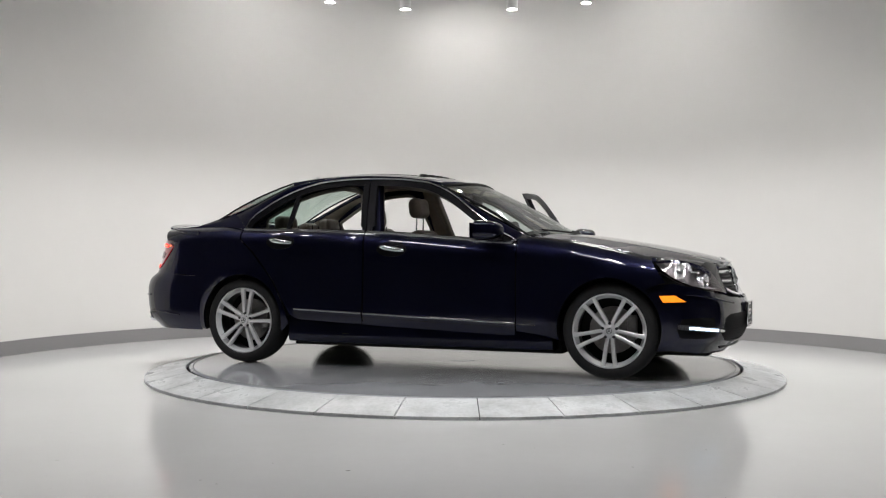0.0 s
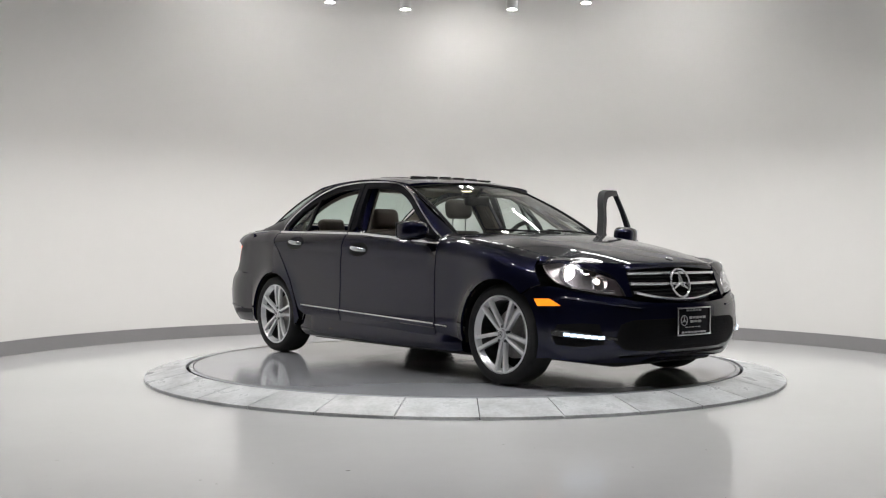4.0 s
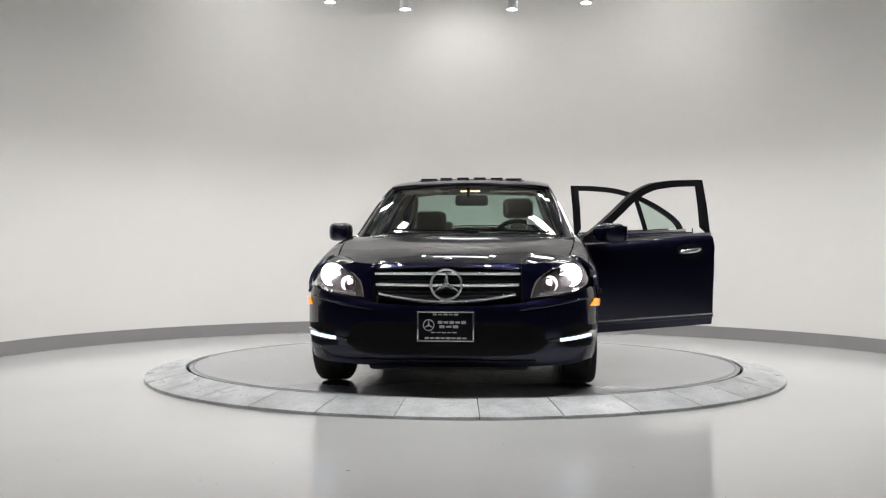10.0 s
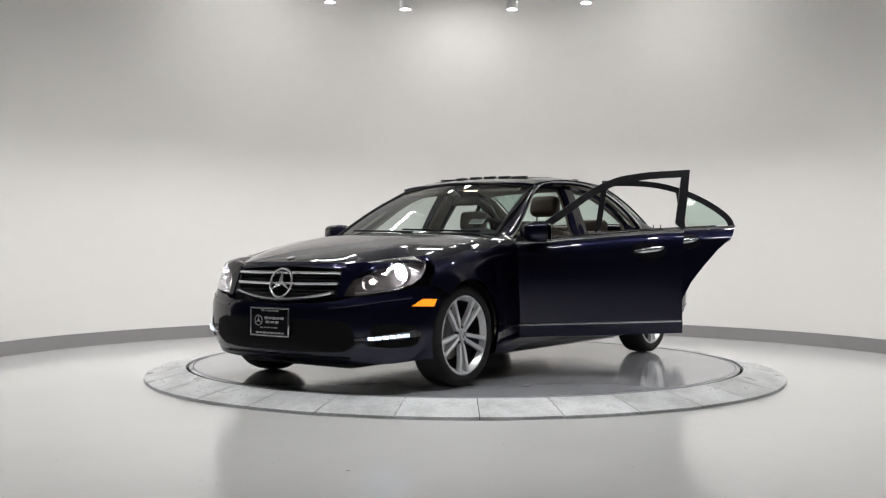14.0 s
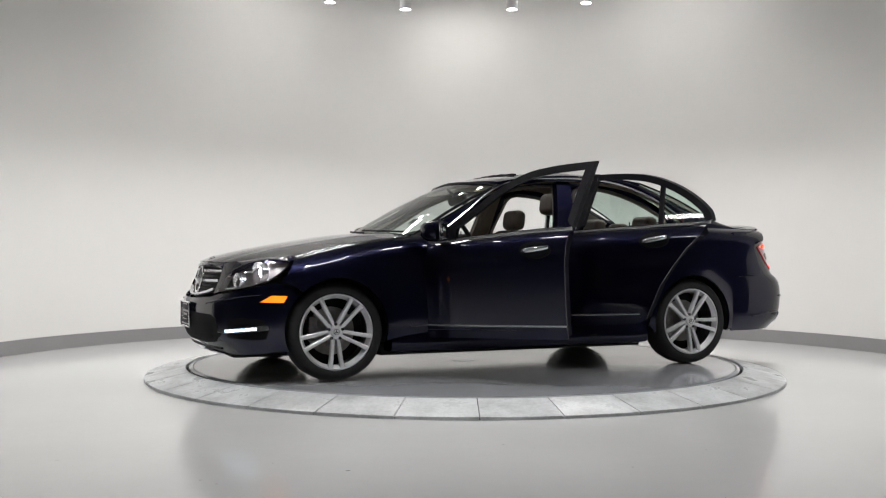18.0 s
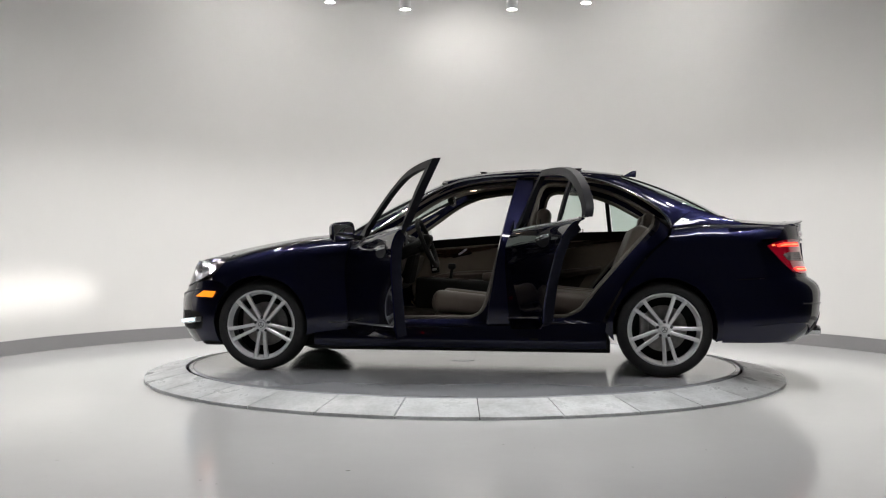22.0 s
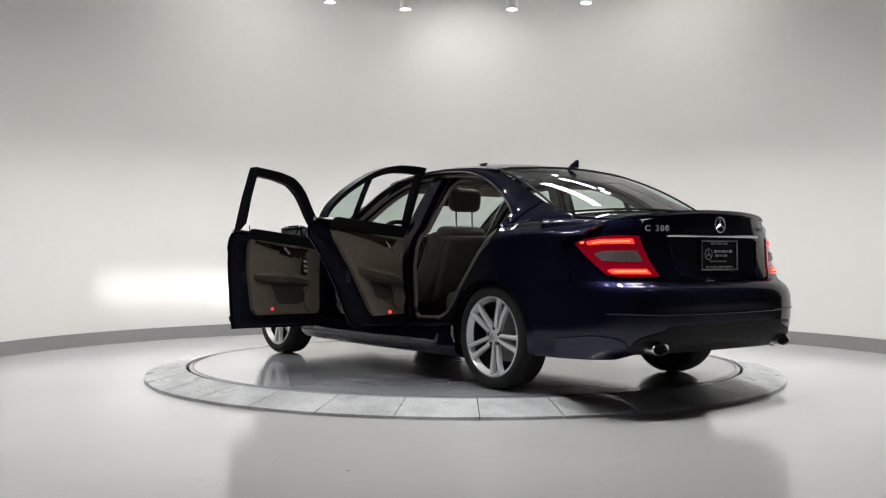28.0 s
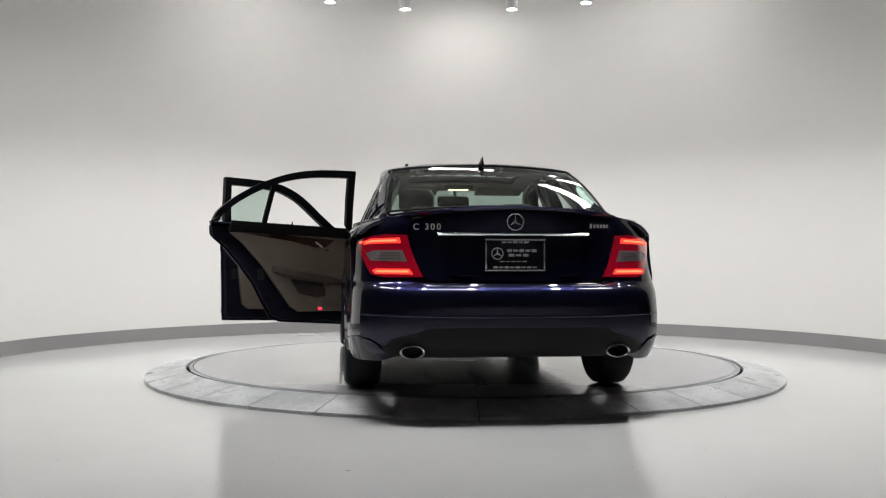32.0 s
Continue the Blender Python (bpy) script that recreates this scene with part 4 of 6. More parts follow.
def build_plate(car, c, face, name):
    """Dark dealer plate in a chrome frame, with unreadable lettering as bars. face: 1 looks forward, -1 back."""
    def at(g):
        return moved(g, Matrix.Translation(c) @ pose(0, 0, 0, 0, 0, 0 if face > 0 else 180))
    p = part(name, at(rbox((0, 0, 0), (0.008, 0.30, 0.152), 0.002)), M_GLOSSBLACK, car, "dark dealer plate in a chrome frame")
    w, h = 0.156, 0.081
    geos = [rbox((0.004, 0, h), (0.014, 2 * w + 0.012, 0.011), 0.003), rbox((0.004, 0, -h), (0.014, 2 * w + 0.012, 0.011), 0.003),
            rbox((0.004, w, 0), (0.014, 0.010, 2 * h - 0.012), 0.003), rbox((0.004, -w, 0), (0.014, 0.010, 2 * h - 0.012), 0.003)]
    part("plate_frame", at(join(*geos)), M_CHROME, p, "chrome plate frame")
    part("plate_badge", at(star((0.006, -0.095, 0.006), 0.030, (1, 0, 0), (0, 0, 1), 0.003)), M_LETTER, p)
    for y0, wd, z, hh in ((0.035, 0.165, 0.022, 0.016), (0.018, 0.115, -0.002, 0.015), (-0.01, 0.15, -0.035, 0.006), (0, 0.24, -0.066, 0.011), (0, 0.15, 0.066, 0.010)):
        n = max(2, int(wd / 0.03))
        part("lettering", at(join(*[rbox((0.0055, y0 - wd / 2 + wd * (k + 0.5) / n, z), (0.002, wd / n * 0.78, hh * (0.75 if k % 2 else 1.0)), 0)  for k in range(n)])), M_LETTER, p)
    return p


def lifted(fn, d):
    """The surface fn moved outwards along x and y by d."""
    def g(u, v):
        p = Vector(fn(u, v))
        n = Vector((p.x - (1.2 if p.x > 0 else -1.2), p.y * 1.2, 0))
        return p + n.normalized() * d
    return g


def honeycomb(outline, fn, du, dv):
    """Thin hexagonal cells on the surface fn, inside a 2D outline; du, dv: half a cell."""
    def inside(u, v):
        hit = False
        for (a, b), (c, d) in zip(outline, outline[1:] + outline[:1]):
            if (b > v) != (d > v) and u < a + (v - b) / (d - b) * (c - a):
                hit = not hit
        return hit
    us, vs = [p[0] for p in outline], [p[1] for p in outline]
    geos = []
    row, v = 0, min(vs)
    while v < max(vs):
        u = min(us) + (du if row % 2 else 0)
        while u < max(us):
            rim = [(u + du * 0.98 * math.sin(radians(60 * k)) * 1.12, v + dv * 1.12 * math.cos(radians(60 * k))) for k in range(6)]
            if all(inside(*p) for p in rim):
                o = [Vector(fn(*p)) for p in rim]
                i = [Vector(fn(u + (p[0] - u) * 0.78, v + (p[1] - v) * 0.78)) for p in rim]
                back = [p - Vector((0.005, 0, 0)) for p in i]
                geos.append(loft([[o[k], i[k], back[k]] for k in (0, 1, 2, 3, 4, 5, 0)], closed=False))
            u += 2 * du
        v += 1.75 * dv
        row += 1
    return join(*geos)


def build_front(car):
    """Grille, badge, lamps, intake, plate and wipers."""
    def gx(y, z):
        a = math.degrees(math.asin(min(1, abs(y) / NOSE_W) ** (1 / NOSE_Q)))
        return nose(a, z)[0]
    shell = [(-0.422, 0.722), (-0.436, 0.64), (-0.40, 0.565), (-0.2, 0.532), (0, 0.522), (0.2, 0.532), (0.40, 0.565), (0.436, 0.64), (0.422, 0.722), (0.2, 0.738), (0, 0.742), (-0.2, 0.738)]
    g = part("grille", sheet(shell, lambda y, z: (gx(y, z) - 0.035, y, z), 0.08, 0.05, 0.03), M_GLOSSBLACK, car, "black radiator grille with three chrome bars")
    for z, w, drop in ((0.700, 0.420, 0.0), (0.638, 0.412, 0.004), (0.585, 0.392, 0.045)):
        rings = []
        for i in range(25):
            y = -w + 2 * w * i / 24
            zz = z - drop * (1 - (y / w) ** 2)
            x = gx(y, zz)
            rings.append([(x - 0.035, y, zz - 0.008), (x - 0.004, y, zz - 0.009), (x, y, zz), (x - 0.004, y, zz + 0.007), (x - 0.035, y, zz + 0.008)])
        part("chrome_bar", loft(rings), M_BADGE, g, "chrome grille bar")
    for k in range(9):
        z = 0.555 + 0.02 * k
        rings = []
        for i in range(13):
            y = -0.40 + 0.8 * i / 12
            x = gx(y, z) - 0.026
            rings.append([(x, y, z - 0.004), (x + 0.006, y, z), (x, y, z + 0.004)])
        part("grille_slat", loft(rings), M_INTAKESHADE, g)
    part("badge", star((gx(0, 0.64) + 0.006, 0, 0.638), 0.088, (1, 0, 0.22), (0, 0, 1), 0.022), M_BADGE, g, "round chrome star badge")
    # bonnet badge and surround of the grille top
    hb = (2.0, 0, hood_z(2.0, 0) + 0.003)
    part("bonnet_badge", moved(lathe([(0.0, 0.005), (0.021, 0.004), (0.025, 0.0)], (0, 0, 0), "z", 24), Matrix.Translation(hb) @ pose(0, 0, 0, 0, 19, 0)), M_BADGE, car, "small round chrome bonnet badge")
    rings = []
    for i in range(25):
        y = -0.44 + 0.88 * i / 24
        x = gx(y, 0.735)
        z = 0.742 - 0.022 * (abs(y) / 0.44) ** 2
        zt = hood_z(x - 0.02, y)
        rings.append([(x - 0.05, y, z - 0.006), (x + 0.002, y, z - 0.006), (x + 0.008, y, z + 0.006), (x - 0.012, y, zt - 0.006), (x - 0.06, y, zt + 0.004), (x - 0.07, y, zt - 0.02)])
    for i in (0, -1):
        mid = sum((Vector(p) for p in rings[i]), Vector()) / 6
        rings[i] = [mid.lerp(Vector(p), 0.15) for p in rings[i]]
    part("bonnet_lip", loft(rings), M_PAINT, car)
    # lower intake with a mesh of slats
    half = [(0, 0.235), (22, 0.235), (33, 0.25), (39, 0.30), (36, 0.40), (30, 0.425), (0, 0.43)]
    outline = half + [(-q, z) for q, z in reversed(half[1:-1])]
    intake = part("lower_intake", sheet(outline, lifted(nose, 0.003), 5, 0.04, 0.012), M_INTAKESHADE, car, "black honeycomb lower intake")
    part("intake_mesh", honeycomb([(q * 0.97, z) for q, z in outline], lifted(nose, 0.004), 1.45, 0.0105), M_INTAKESHADE, intake, "black honeycomb mesh")
    path = [Vector(lifted(nose, 0.004)(-34 + 68 * i / 20, 0.205)) for i in range(21)]
    part("lip_trim", tube(path, 0.006, 6), M_GLOSSBLACK, car)
    for s in (1, -1):
        # headlight
        hl = [(31.0, 0.566), (31.8, 0.605), (33.8, 0.655), (39, 0.704), (48, 0.742), (60, 0.766), (70, 0.776), (78, 0.775), (82, 0.762), (79, 0.720), (74, 0.676), (67, 0.637), (57, 0.606), (46, 0.585), (36, 0.570)]
        h = part("headlight", flipped(sheet(hl, lifted(nose, -0.065), 5, 0.03, 0.01), s), M_LAMPGREY, car, "projector headlight with grey reflectors, switched on")
        c = part("lens_cover", flipped(sheet(hl, lifted(nose, 0.004), 5, 0.03, 0), s), M_LAMPGLASS, h, "clear lamp cover")
        c.visible_shadow = False
        wall_in = [lifted(nose, -0.065)(*p) for p in hl]
        wall_out = [lifted(nose, 0.003)(*p) for p in hl]
        part("lamp_bezel", flipped(loft([wall_in, wall_out], caps=False), s), M_LAMPGREY, h)
        for aa, zz, r, mat in ((58, 0.690, 0.066, M_BULB), (42, 0.640, 0.046, M_INNERGLOW)):
            p = Vector(nose(aa, zz)) - Vector((0.030, 0.018, 0))
            bowl = [(0.004, -0.056), (r * 0.45, -0.054), (r * 0.72, -0.036), (r * 0.90, -0.014), (r * 1.0, 0.002), (r * 1.06, 0.002), (r * 1.08, -0.01), (r * 1.05, -0.05)]
            turn = Matrix.Translation(p) @ pose(0, 0, 0, 0, 0, 14)
            part("reflector", flipped(moved(lathe(bowl, (0, 0, 0), "x", 28), turn), s), M_BADGE, h, "bright lamp bowl")
            part("bulb", flipped(moved(lathe([(0.0, -0.024), (r * 0.36, -0.027), (r * 0.58, -0.038), (r * 0.62, -0.054)], (0, 0, 0), "x", 24), turn), s), mat, h, "glowing projector lens" if mat is M_BULB else "inner lamp lens with the reflector's pinkish glow added")
        fill = [(27.4, 0.556), (30.6, 0.560), (31.4, 0.605), (33.2, 0.657), (38.4, 0.708), (46, 0.746), (40, 0.765), (30, 0.755), (27.4, 0.748)]
        part("nose_panel", flipped(sheet(fill, lifted(nose, -0.002), 3, 0.03, 0.01), s), M_PAINT, car)
        # turn signal strip and fins in the lamp
        path = [Vector(lifted(nose, -0.02)(q, 0.585 + (q - 34) * 0.0009)) for q in range(36, 62, 2)]
        part("lamp_strip", flipped(tube(path, 0.006, 6), s), M_CHROME, h)
        # low beam: a small source in a dark slit box
        p = Vector(nose(50, 0.70)) - Vector((0.012, 0.0, 0))
        src = [p + Vector((-0.048, 0.006 * math.cos(t), 0.004 * math.sin(t))) for t in [2 * math.pi * k / 12 for k in range(12)]]
        part("beam_source", flipped((src, [tuple(range(12))]), s), M_BEAM, h)
        ring_b = [(p.x - 0.05, p.y + y, p.z + z) for y, z in ((-0.008, -0.006), (0.008, -0.006), (0.008, 0.006), (-0.008, 0.006))]
        ring_f = [(p.x, p.y + y, p.z + z) for y, z in ((-0.020, -0.0085), (0.020, -0.0085), (0.020, -0.0022), (-0.020, -0.0022))]
        part("beam_box", flipped(join(loft([ring_b, ring_f], caps=False), (ring_b, [(0, 1, 2, 3)])), s), M_GROUT, h)
        # crease under the lamp
        path = [Vector(lifted(nose, 0.0)(q, z)) for q, z in smooth_line([(66, 0.560), (54, 0.545), (40, 0.520), (26, 0.497)], 5)]
        part("bumper_crease", flipped(tube(path, 0.007, 8), s), M_PAINT, car)
        # painted brow between bonnet and lamp
        inner_e = [(x, y, hood_z(x, y) - 0.004) for x, y in ((1.62, tab(1.62, EDGE) - 0.01), (1.70, 0.640), (1.80, 0.580), (1.90, 0.510), (1.96, 0.450), (2.0, 0.395))]
        outer_e = [(1.625, side_y(1.625, tab(1.625, BELT) - 0.02), tab(1.625, BELT) - 0.02)] + [nose(q, z + 0.004) for q, z in ((82, 0.766), (70, 0.774), (56, 0.755), (44, 0.720), (32.5, 0.672))]
        rings = []
        for u, v in zip(smooth_line(inner_e, 4), smooth_line(outer_e, 4)):
            u, v = Vector(u), Vector(v)
            rings.append([u.lerp(v, t) + Vector((0, 0, 0.016 * math.sin(math.pi * t) * (1 - 0.3 * t))) for t in (0, 0.2, 0.4, 0.6, 0.8, 1)] + [v + Vector((-0.03, -0.01, -0.02))])
        part("lamp_brow", flipped(loft(rings, closed=False), s), M_PAINT, car, angle=60)
        vent = [(44, 0.285), (47, 0.405), (56, 0.412), (69, 0.402), (72, 0.33), (70, 0.282), (56, 0.272)]
        v = part("side_intake", flipped(sheet(vent, lifted(nose, 0.001), 3, 0.03, 0.006), s), M_INTAKESHADE, car, "black mesh side intake")
        part("intake_mesh", flipped(honeycomb(vent, lifted(nose, 0.0018), 1.1, 0.0105), s), M_INTAKESHADE, v)
        # daytime light
        rings = []
        for i in range(17):
            q = 38 + 34 * i / 16
            z = 0.318 + 0.036 * i / 16
            t = i / 16
            hgt = 0.009 + 0.014 * min(1, t * 2.2) * (1 if t < 0.94 else 0.6)
            p0, p1 = Vector(lifted(nose, 0.002)(q, z)), Vector(lifted(nose, 0.014)(q, z))
            rings.append([p0 + Vector((0, 0, -hgt)), p1 + Vector((0, 0, -hgt * 0.7)), p1 + Vector((0, 0, hgt * 0.7)), p0 + Vector((0, 0, hgt))])
        d = part("daytime_light", flipped(loft(rings), s), M_CHROME, car, "chrome daytime running light, switched on")
        for k in range(6):
            q = 46 + 3.6 * k
            z = 0.318 + 0.036 * (q - 38) / 34
            a0, a1 = Vector(lifted(nose, 0.016)(q - 1.55, z)), Vector(lifted(nose, 0.016)(q + 1.55, z))
            part("led", flipped(loft([[v + Vector((0, 0, -0.0095)), v + Vector((0.003, 0.002, -0.007)), v + Vector((0.003, 0.002, 0.007)), v + Vector((0, 0, 0.0095))] for v in (a0, a1)]), s), M_LED, d, "white light-emitting diode")
        mk = [(1.705, 0.550), (1.80, 0.553), (1.866, 0.512), (1.73, 0.508)]
        part("side_marker", flipped(sheet(mk, lambda x, z: (x, side_y(x, z) + 0.006, z), 0.04, 0.03, 0.012), s), M_AMBER, car, "glowing amber side marker")
        tr = [[(x, side_y(x, z) - 0.002, z - 0.006), (x, side_y(x, z) + 0.008, z - 0.003), (x, side_y(x, z) + 0.008, z + 0.003), (x, side_y(x, z) - 0.002, z + 0.006)] for x, z in ((0.765, 0.345), (0.80, 0.344), (0.84, 0.343), (0.885, 0.341))]
        part("wing_trim", flipped(loft(tr), s), M_CHROME, car, "short chrome strip")
        # wiper
        w0, w1 = (0.60 if s > 0 else 0.12), (0.02 if s > 0 else -0.5)
        path = [Vector(screen((w0 + (w1 - w0) * i / 8) / 0.70, 0.97 - 0.04 * i / 8)) + Vector((0.006, 0, 0.014)) for i in range(9)]
        part("wiper", tube(path, 0.007, 6), M_PLASTIC, car, "black wiper blade")
    cowl = []
    for i in range(17):
        u = -1 + i / 8
        p = Vector(screen(u, 1.0))
        cowl.append([p + Vector((-0.01, 0, 0.004)), p + Vector((0.035, 0, 0.006)), p + Vector((0.06, 0, -0.012)), p + Vector((0.03, 0, -0.04))])
    part("cowl", loft(cowl), M_PLASTIC, car, "black plastic cowl")
    build_plate(car, (2.175, 0.005, 0.407), 1, "front_plate")


def build_rear(car):
    for s in (1, -1):
        lamp = [(25, 0.693), (34, 0.912), (45.7, 0.917), (56.0, 0.908), (64.7, 0.893), (69.8, 0.872), (67.6, 0.845), (61.8, 0.785), (54.5, 0.705), (45, 0.690)]
        l = part("tail_lamp", flipped(sheet(lamp, lifted(tail, 0.008), 3, 0.03, 0.03), s), M_RED, car, "red tail lamp, switched on")
        for pts, mid in (([(36.3, 0.870), (37.5, 0.898), (56.0, 0.894), (63.2, 0.880), (62.2, 0.862), (55.2, 0.868)], [(38.5, 0.879), (38.9, 0.889), (55.2, 0.885), (60.3, 0.876), (59.6, 0.869), (55.2, 0.876)]),
                         ([(29.3, 0.706), (31.0, 0.733), (50.1, 0.733), (53.0, 0.724), (50.8, 0.707)], [(31.0, 0.715), (31.6, 0.725), (48.6, 0.725), (50.8, 0.720), (48.6, 0.715)])):
            b = part("light_bar", flipped(sheet(pts, lifted(tail, 0.012), 3, 0.03, 0.004), s), M_REDGLOW, l, "glowing red light bar")
            part("light_core", flipped(sheet(mid, lifted(tail, 0.0145), 3, 0.03, 0.002), s), M_REDCORE, b, "orange-white lit core")
        band = part("clear_band", flipped(sheet([(32.2, 0.772), (35.0, 0.832), (53.0, 0.830), (58.9, 0.814), (54.5, 0.776)], lifted(tail, 0.012), 3, 0.03, 0.004), s), M_CLEARLENS, l, "clear reversing light band")
        for r in range(3):
            for k in range(9 - r):
                q = Vector(lifted(tail, 0.0130)(36.2 + 1.55 * k + 0.3 * r, 0.787 + 0.0145 * r))
                part("lamp_dot", flipped(lathe([(0.0, -0.0012), (0.003, -0.001), (0.0042, 0.001)], q, "x", 8), s), M_PLASTIC, band)
        # glint on the outer tip of the lens, drawn as a small emitting patch
        part("lamp_glint", flipped(sheet([(64.3, 0.872), (64.7, 0.882), (66.9, 0.879), (66.5, 0.868)], lifted(tail, 0.012), 3, 0.03, 0.004), s), M_REDCORE, l, "glint at the lamp tip, put in as a glowing patch")
        # exhaust tip
        rings = []
        for x, k in ((-2.22, 0.9), (-2.392, 0.96), (-2.416, 1.02), (-2.424, 0.95), (-2.418, 0.84), (-2.26, 0.80)):
            rings.append([(x, 0.545 + 0.066 * k * math.cos(t), 0.303 + 0.035 * k * math.sin(t)) for t in [2 * math.pi * j / 24 for j in range(24)]])
        e = part("exhaust_tip", flipped(loft(rings, caps=False), s), M_BADGE, car, "oval chrome exhaust tip")
        part("exhaust_bore", flipped(([p for p in rings[-1]], [tuple(range(24))]), s), M_GROUT, e)
        path = [Vector(lifted(tail, 0.004)(q, z)) for q, z in smooth_line([(46, 0.30), (54, 0.355), (70, 0.37), (86, 0.345)], 5)]
        part("bumper_crease", flipped(tube(path, 0.006, 6), s), M_PAINT, car)
    path = [Vector(lifted(tail, 0.002)(-62 + 124 * i / 24, 0.485 + 0.01 * abs(-1 + i / 12))) for i in range(25)]
    part("bumper_line", tube(path, 0.006, 6), M_PAINT, car)
    lid = [o for o in car.children if o.name.startswith("boot_lid")][0]
    # handle bar, badge, lettering
    rings = []
    for i in range(21):
        y = -0.405 + 0.81 * i / 20
        q = math.degrees(math.asin(min(1, (abs(y) / 0.868 / 0.93) ** 1.5))) * (1 if y >= 0 else -1)
        x = tail(q, 0.918)[0]
        rings.append([(x + 0.01, y, 0.908), (x - 0.013, y, 0.909), (x - 0.018, y, 0.917), (x - 0.010, y, 0.925), (x + 0.01, y, 0.927)])
    part("chrome_handle", loft(rings), M_CHROME, lid, "chrome boot handle strip")
    part("rear_badge", star((tail(0, 0.985)[0] - 0.008, 0, 0.982), 0.043, (-1, 0, 0.05), (0, 0, 1), 0.012), M_BADGE, lid, "round chrome star badge")
    recess = [(-14, 0.71), (-17.5, 0.895), (17.5, 0.895), (14, 0.71)]
    part("plate_recess", sheet(recess, lifted(tail, 0.002), 3, 0.04, 0.01), M_PAINT, lid)
    for s2 in (1, -1):
        path = [Vector(lifted(tail, 0.004)(q * s2, z)) for q, z in smooth_line([(18.5, 0.893), (16.5, 0.80), (15, 0.715), (12, 0.700), (8, 0.698)], 4)]
        part("recess_edge", tube(path, 0.006, 6), M_PAINT, lid)
    build_plate(car, (-2.372, 0.0, 0.808), -1, "rear_plate")
    def glyphs(text, q, z, size, gap):
        """Raised letters along the lid, one part each."""
        for k, ch in enumerate(text):
            if ch == " ":
                continue
            letters = bpy.data.curves.new("model_letter", "FONT")
            letters.body, letters.size, letters.extrude, letters.align_x = ch, size, 0.004, "CENTER"
            tmp = new("letters", letters)
            bpy.context.view_layer.update()
            me = bpy.data.meshes.new_from_object(tmp.evaluated_get(bpy.context.evaluated_depsgraph_get()))
            bpy.data.objects.remove(tmp)
            qq = q - gap * k
            p = Vector(lifted(tail, 0.006)(qq, z))
            n = Vector(tail(qq - 1, z)) - Vector(tail(qq + 1, z))
            me.transform(Matrix.Translation(p) @ Matrix.Rotation(math.atan2(n.y, n.x), 4, "Z") @ pose(0, 0, 0, 90, 0, 0))
            me.materials.clear()
            me.materials.append(M_LETTER)
            ob = new("model_letter", me)
            ob.parent = lid
            tagged(ob, "bright chrome letter")
    glyphs("C 300", 30.5, 0.940, 0.047, 2.55)
    for k in range(6):
        q = -22.5 - 1.75 * k
        p = Vector(lifted(tail, 0.005)(q, 0.962))
        part("type_badge", rbox(p, (0.004, 0.011, 0.018 if k else 0.024), 0.001, 1, pose(0, 0, 0, 0, 0, 12)), M_LETTER, lid)
    # shark fin
    rings = []
    for t in (0, 0.25, 0.5, 0.75, 0.92, 1):
        x0, x1 = -1.125 - 0.085 * t ** 1.2, -1.232 - 0.006 * t
        z = roof_z(-1.12, 0) - 0.004 + 0.050 * t
        w = 0.020 * (1 - t) + 0.002
        rings.append([(x0, 0, z), (x0 * 0.5 + x1 * 0.5, w, z), (x1, w * 0.4, z), (x1, -w * 0.4, z), (x0 * 0.5 + x1 * 0.5, -w, z)])
    part("antenna", loft(rings), M_PAINT, car, "dark shark-fin roof antenna")
    # sunroof: raised wind deflector and frame
    strips = [[(-0.515, -0.41), (-0.495, -0.41), (-0.495, 0.41), (-0.515, 0.41)], [(-0.085, -0.41), (-0.065, -0.41), (-0.065, 0.41), (-0.085, 0.41)],
              [(-0.495, 0.398), (-0.085, 0.398), (-0.085, 0.41), (-0.495, 0.41)], [(-0.495, -0.41), (-0.085, -0.41), (-0.085, -0.398), (-0.495, -0.398)]]
    fr = part("sunroof", join(*[sheet(o, lambda x, y: (x, y, roof_z(x, y) + 0.002), 0.06, 0.1, 0.03) for o in strips]), M_PLASTIC, car, "open sunroof with black frame")
    for k in range(6):
        y = (k - 2.5) * 0.133
        wd = 0.126 if k in (0, 5) else 0.094
        part("deflector_segment", rbox((-0.13, y, roof_z(-0.13, y) + 0.006), (0.045, wd, 0.012), 0.005, 2), M_PLASTIC, fr, "black wind deflector segment")
        part("deflector_leg", rbox((-0.13, y, roof_z(-0.13, y) - 0.006), (0.012, 0.02, 0.02), 0.002), M_PLASTIC, fr)
    for y in (0.455,):
        part("rail_cap", join(rbox((-0.80, y, roof_z(-0.8, y) + 0.011), (0.075, 0.022, 0.006), 0.002), rbox((-0.80, y, roof_z(-0.8, y) + 0.002), (0.06, 0.012, 0.02), 0.003)), M_PLASTIC, fr, "raised black rail end")
    part("sunroof_glass", sheet([(-0.92, -0.38), (-0.52, -0.38), (-0.52, 0.38), (-0.92, 0.38)], lambda x, y: (x, y, roof_z(x, y) + 0.002), 0.06, 0.08, 0.006), M_GLOSSBLACK, fr, "dark slid-back sunroof glass")


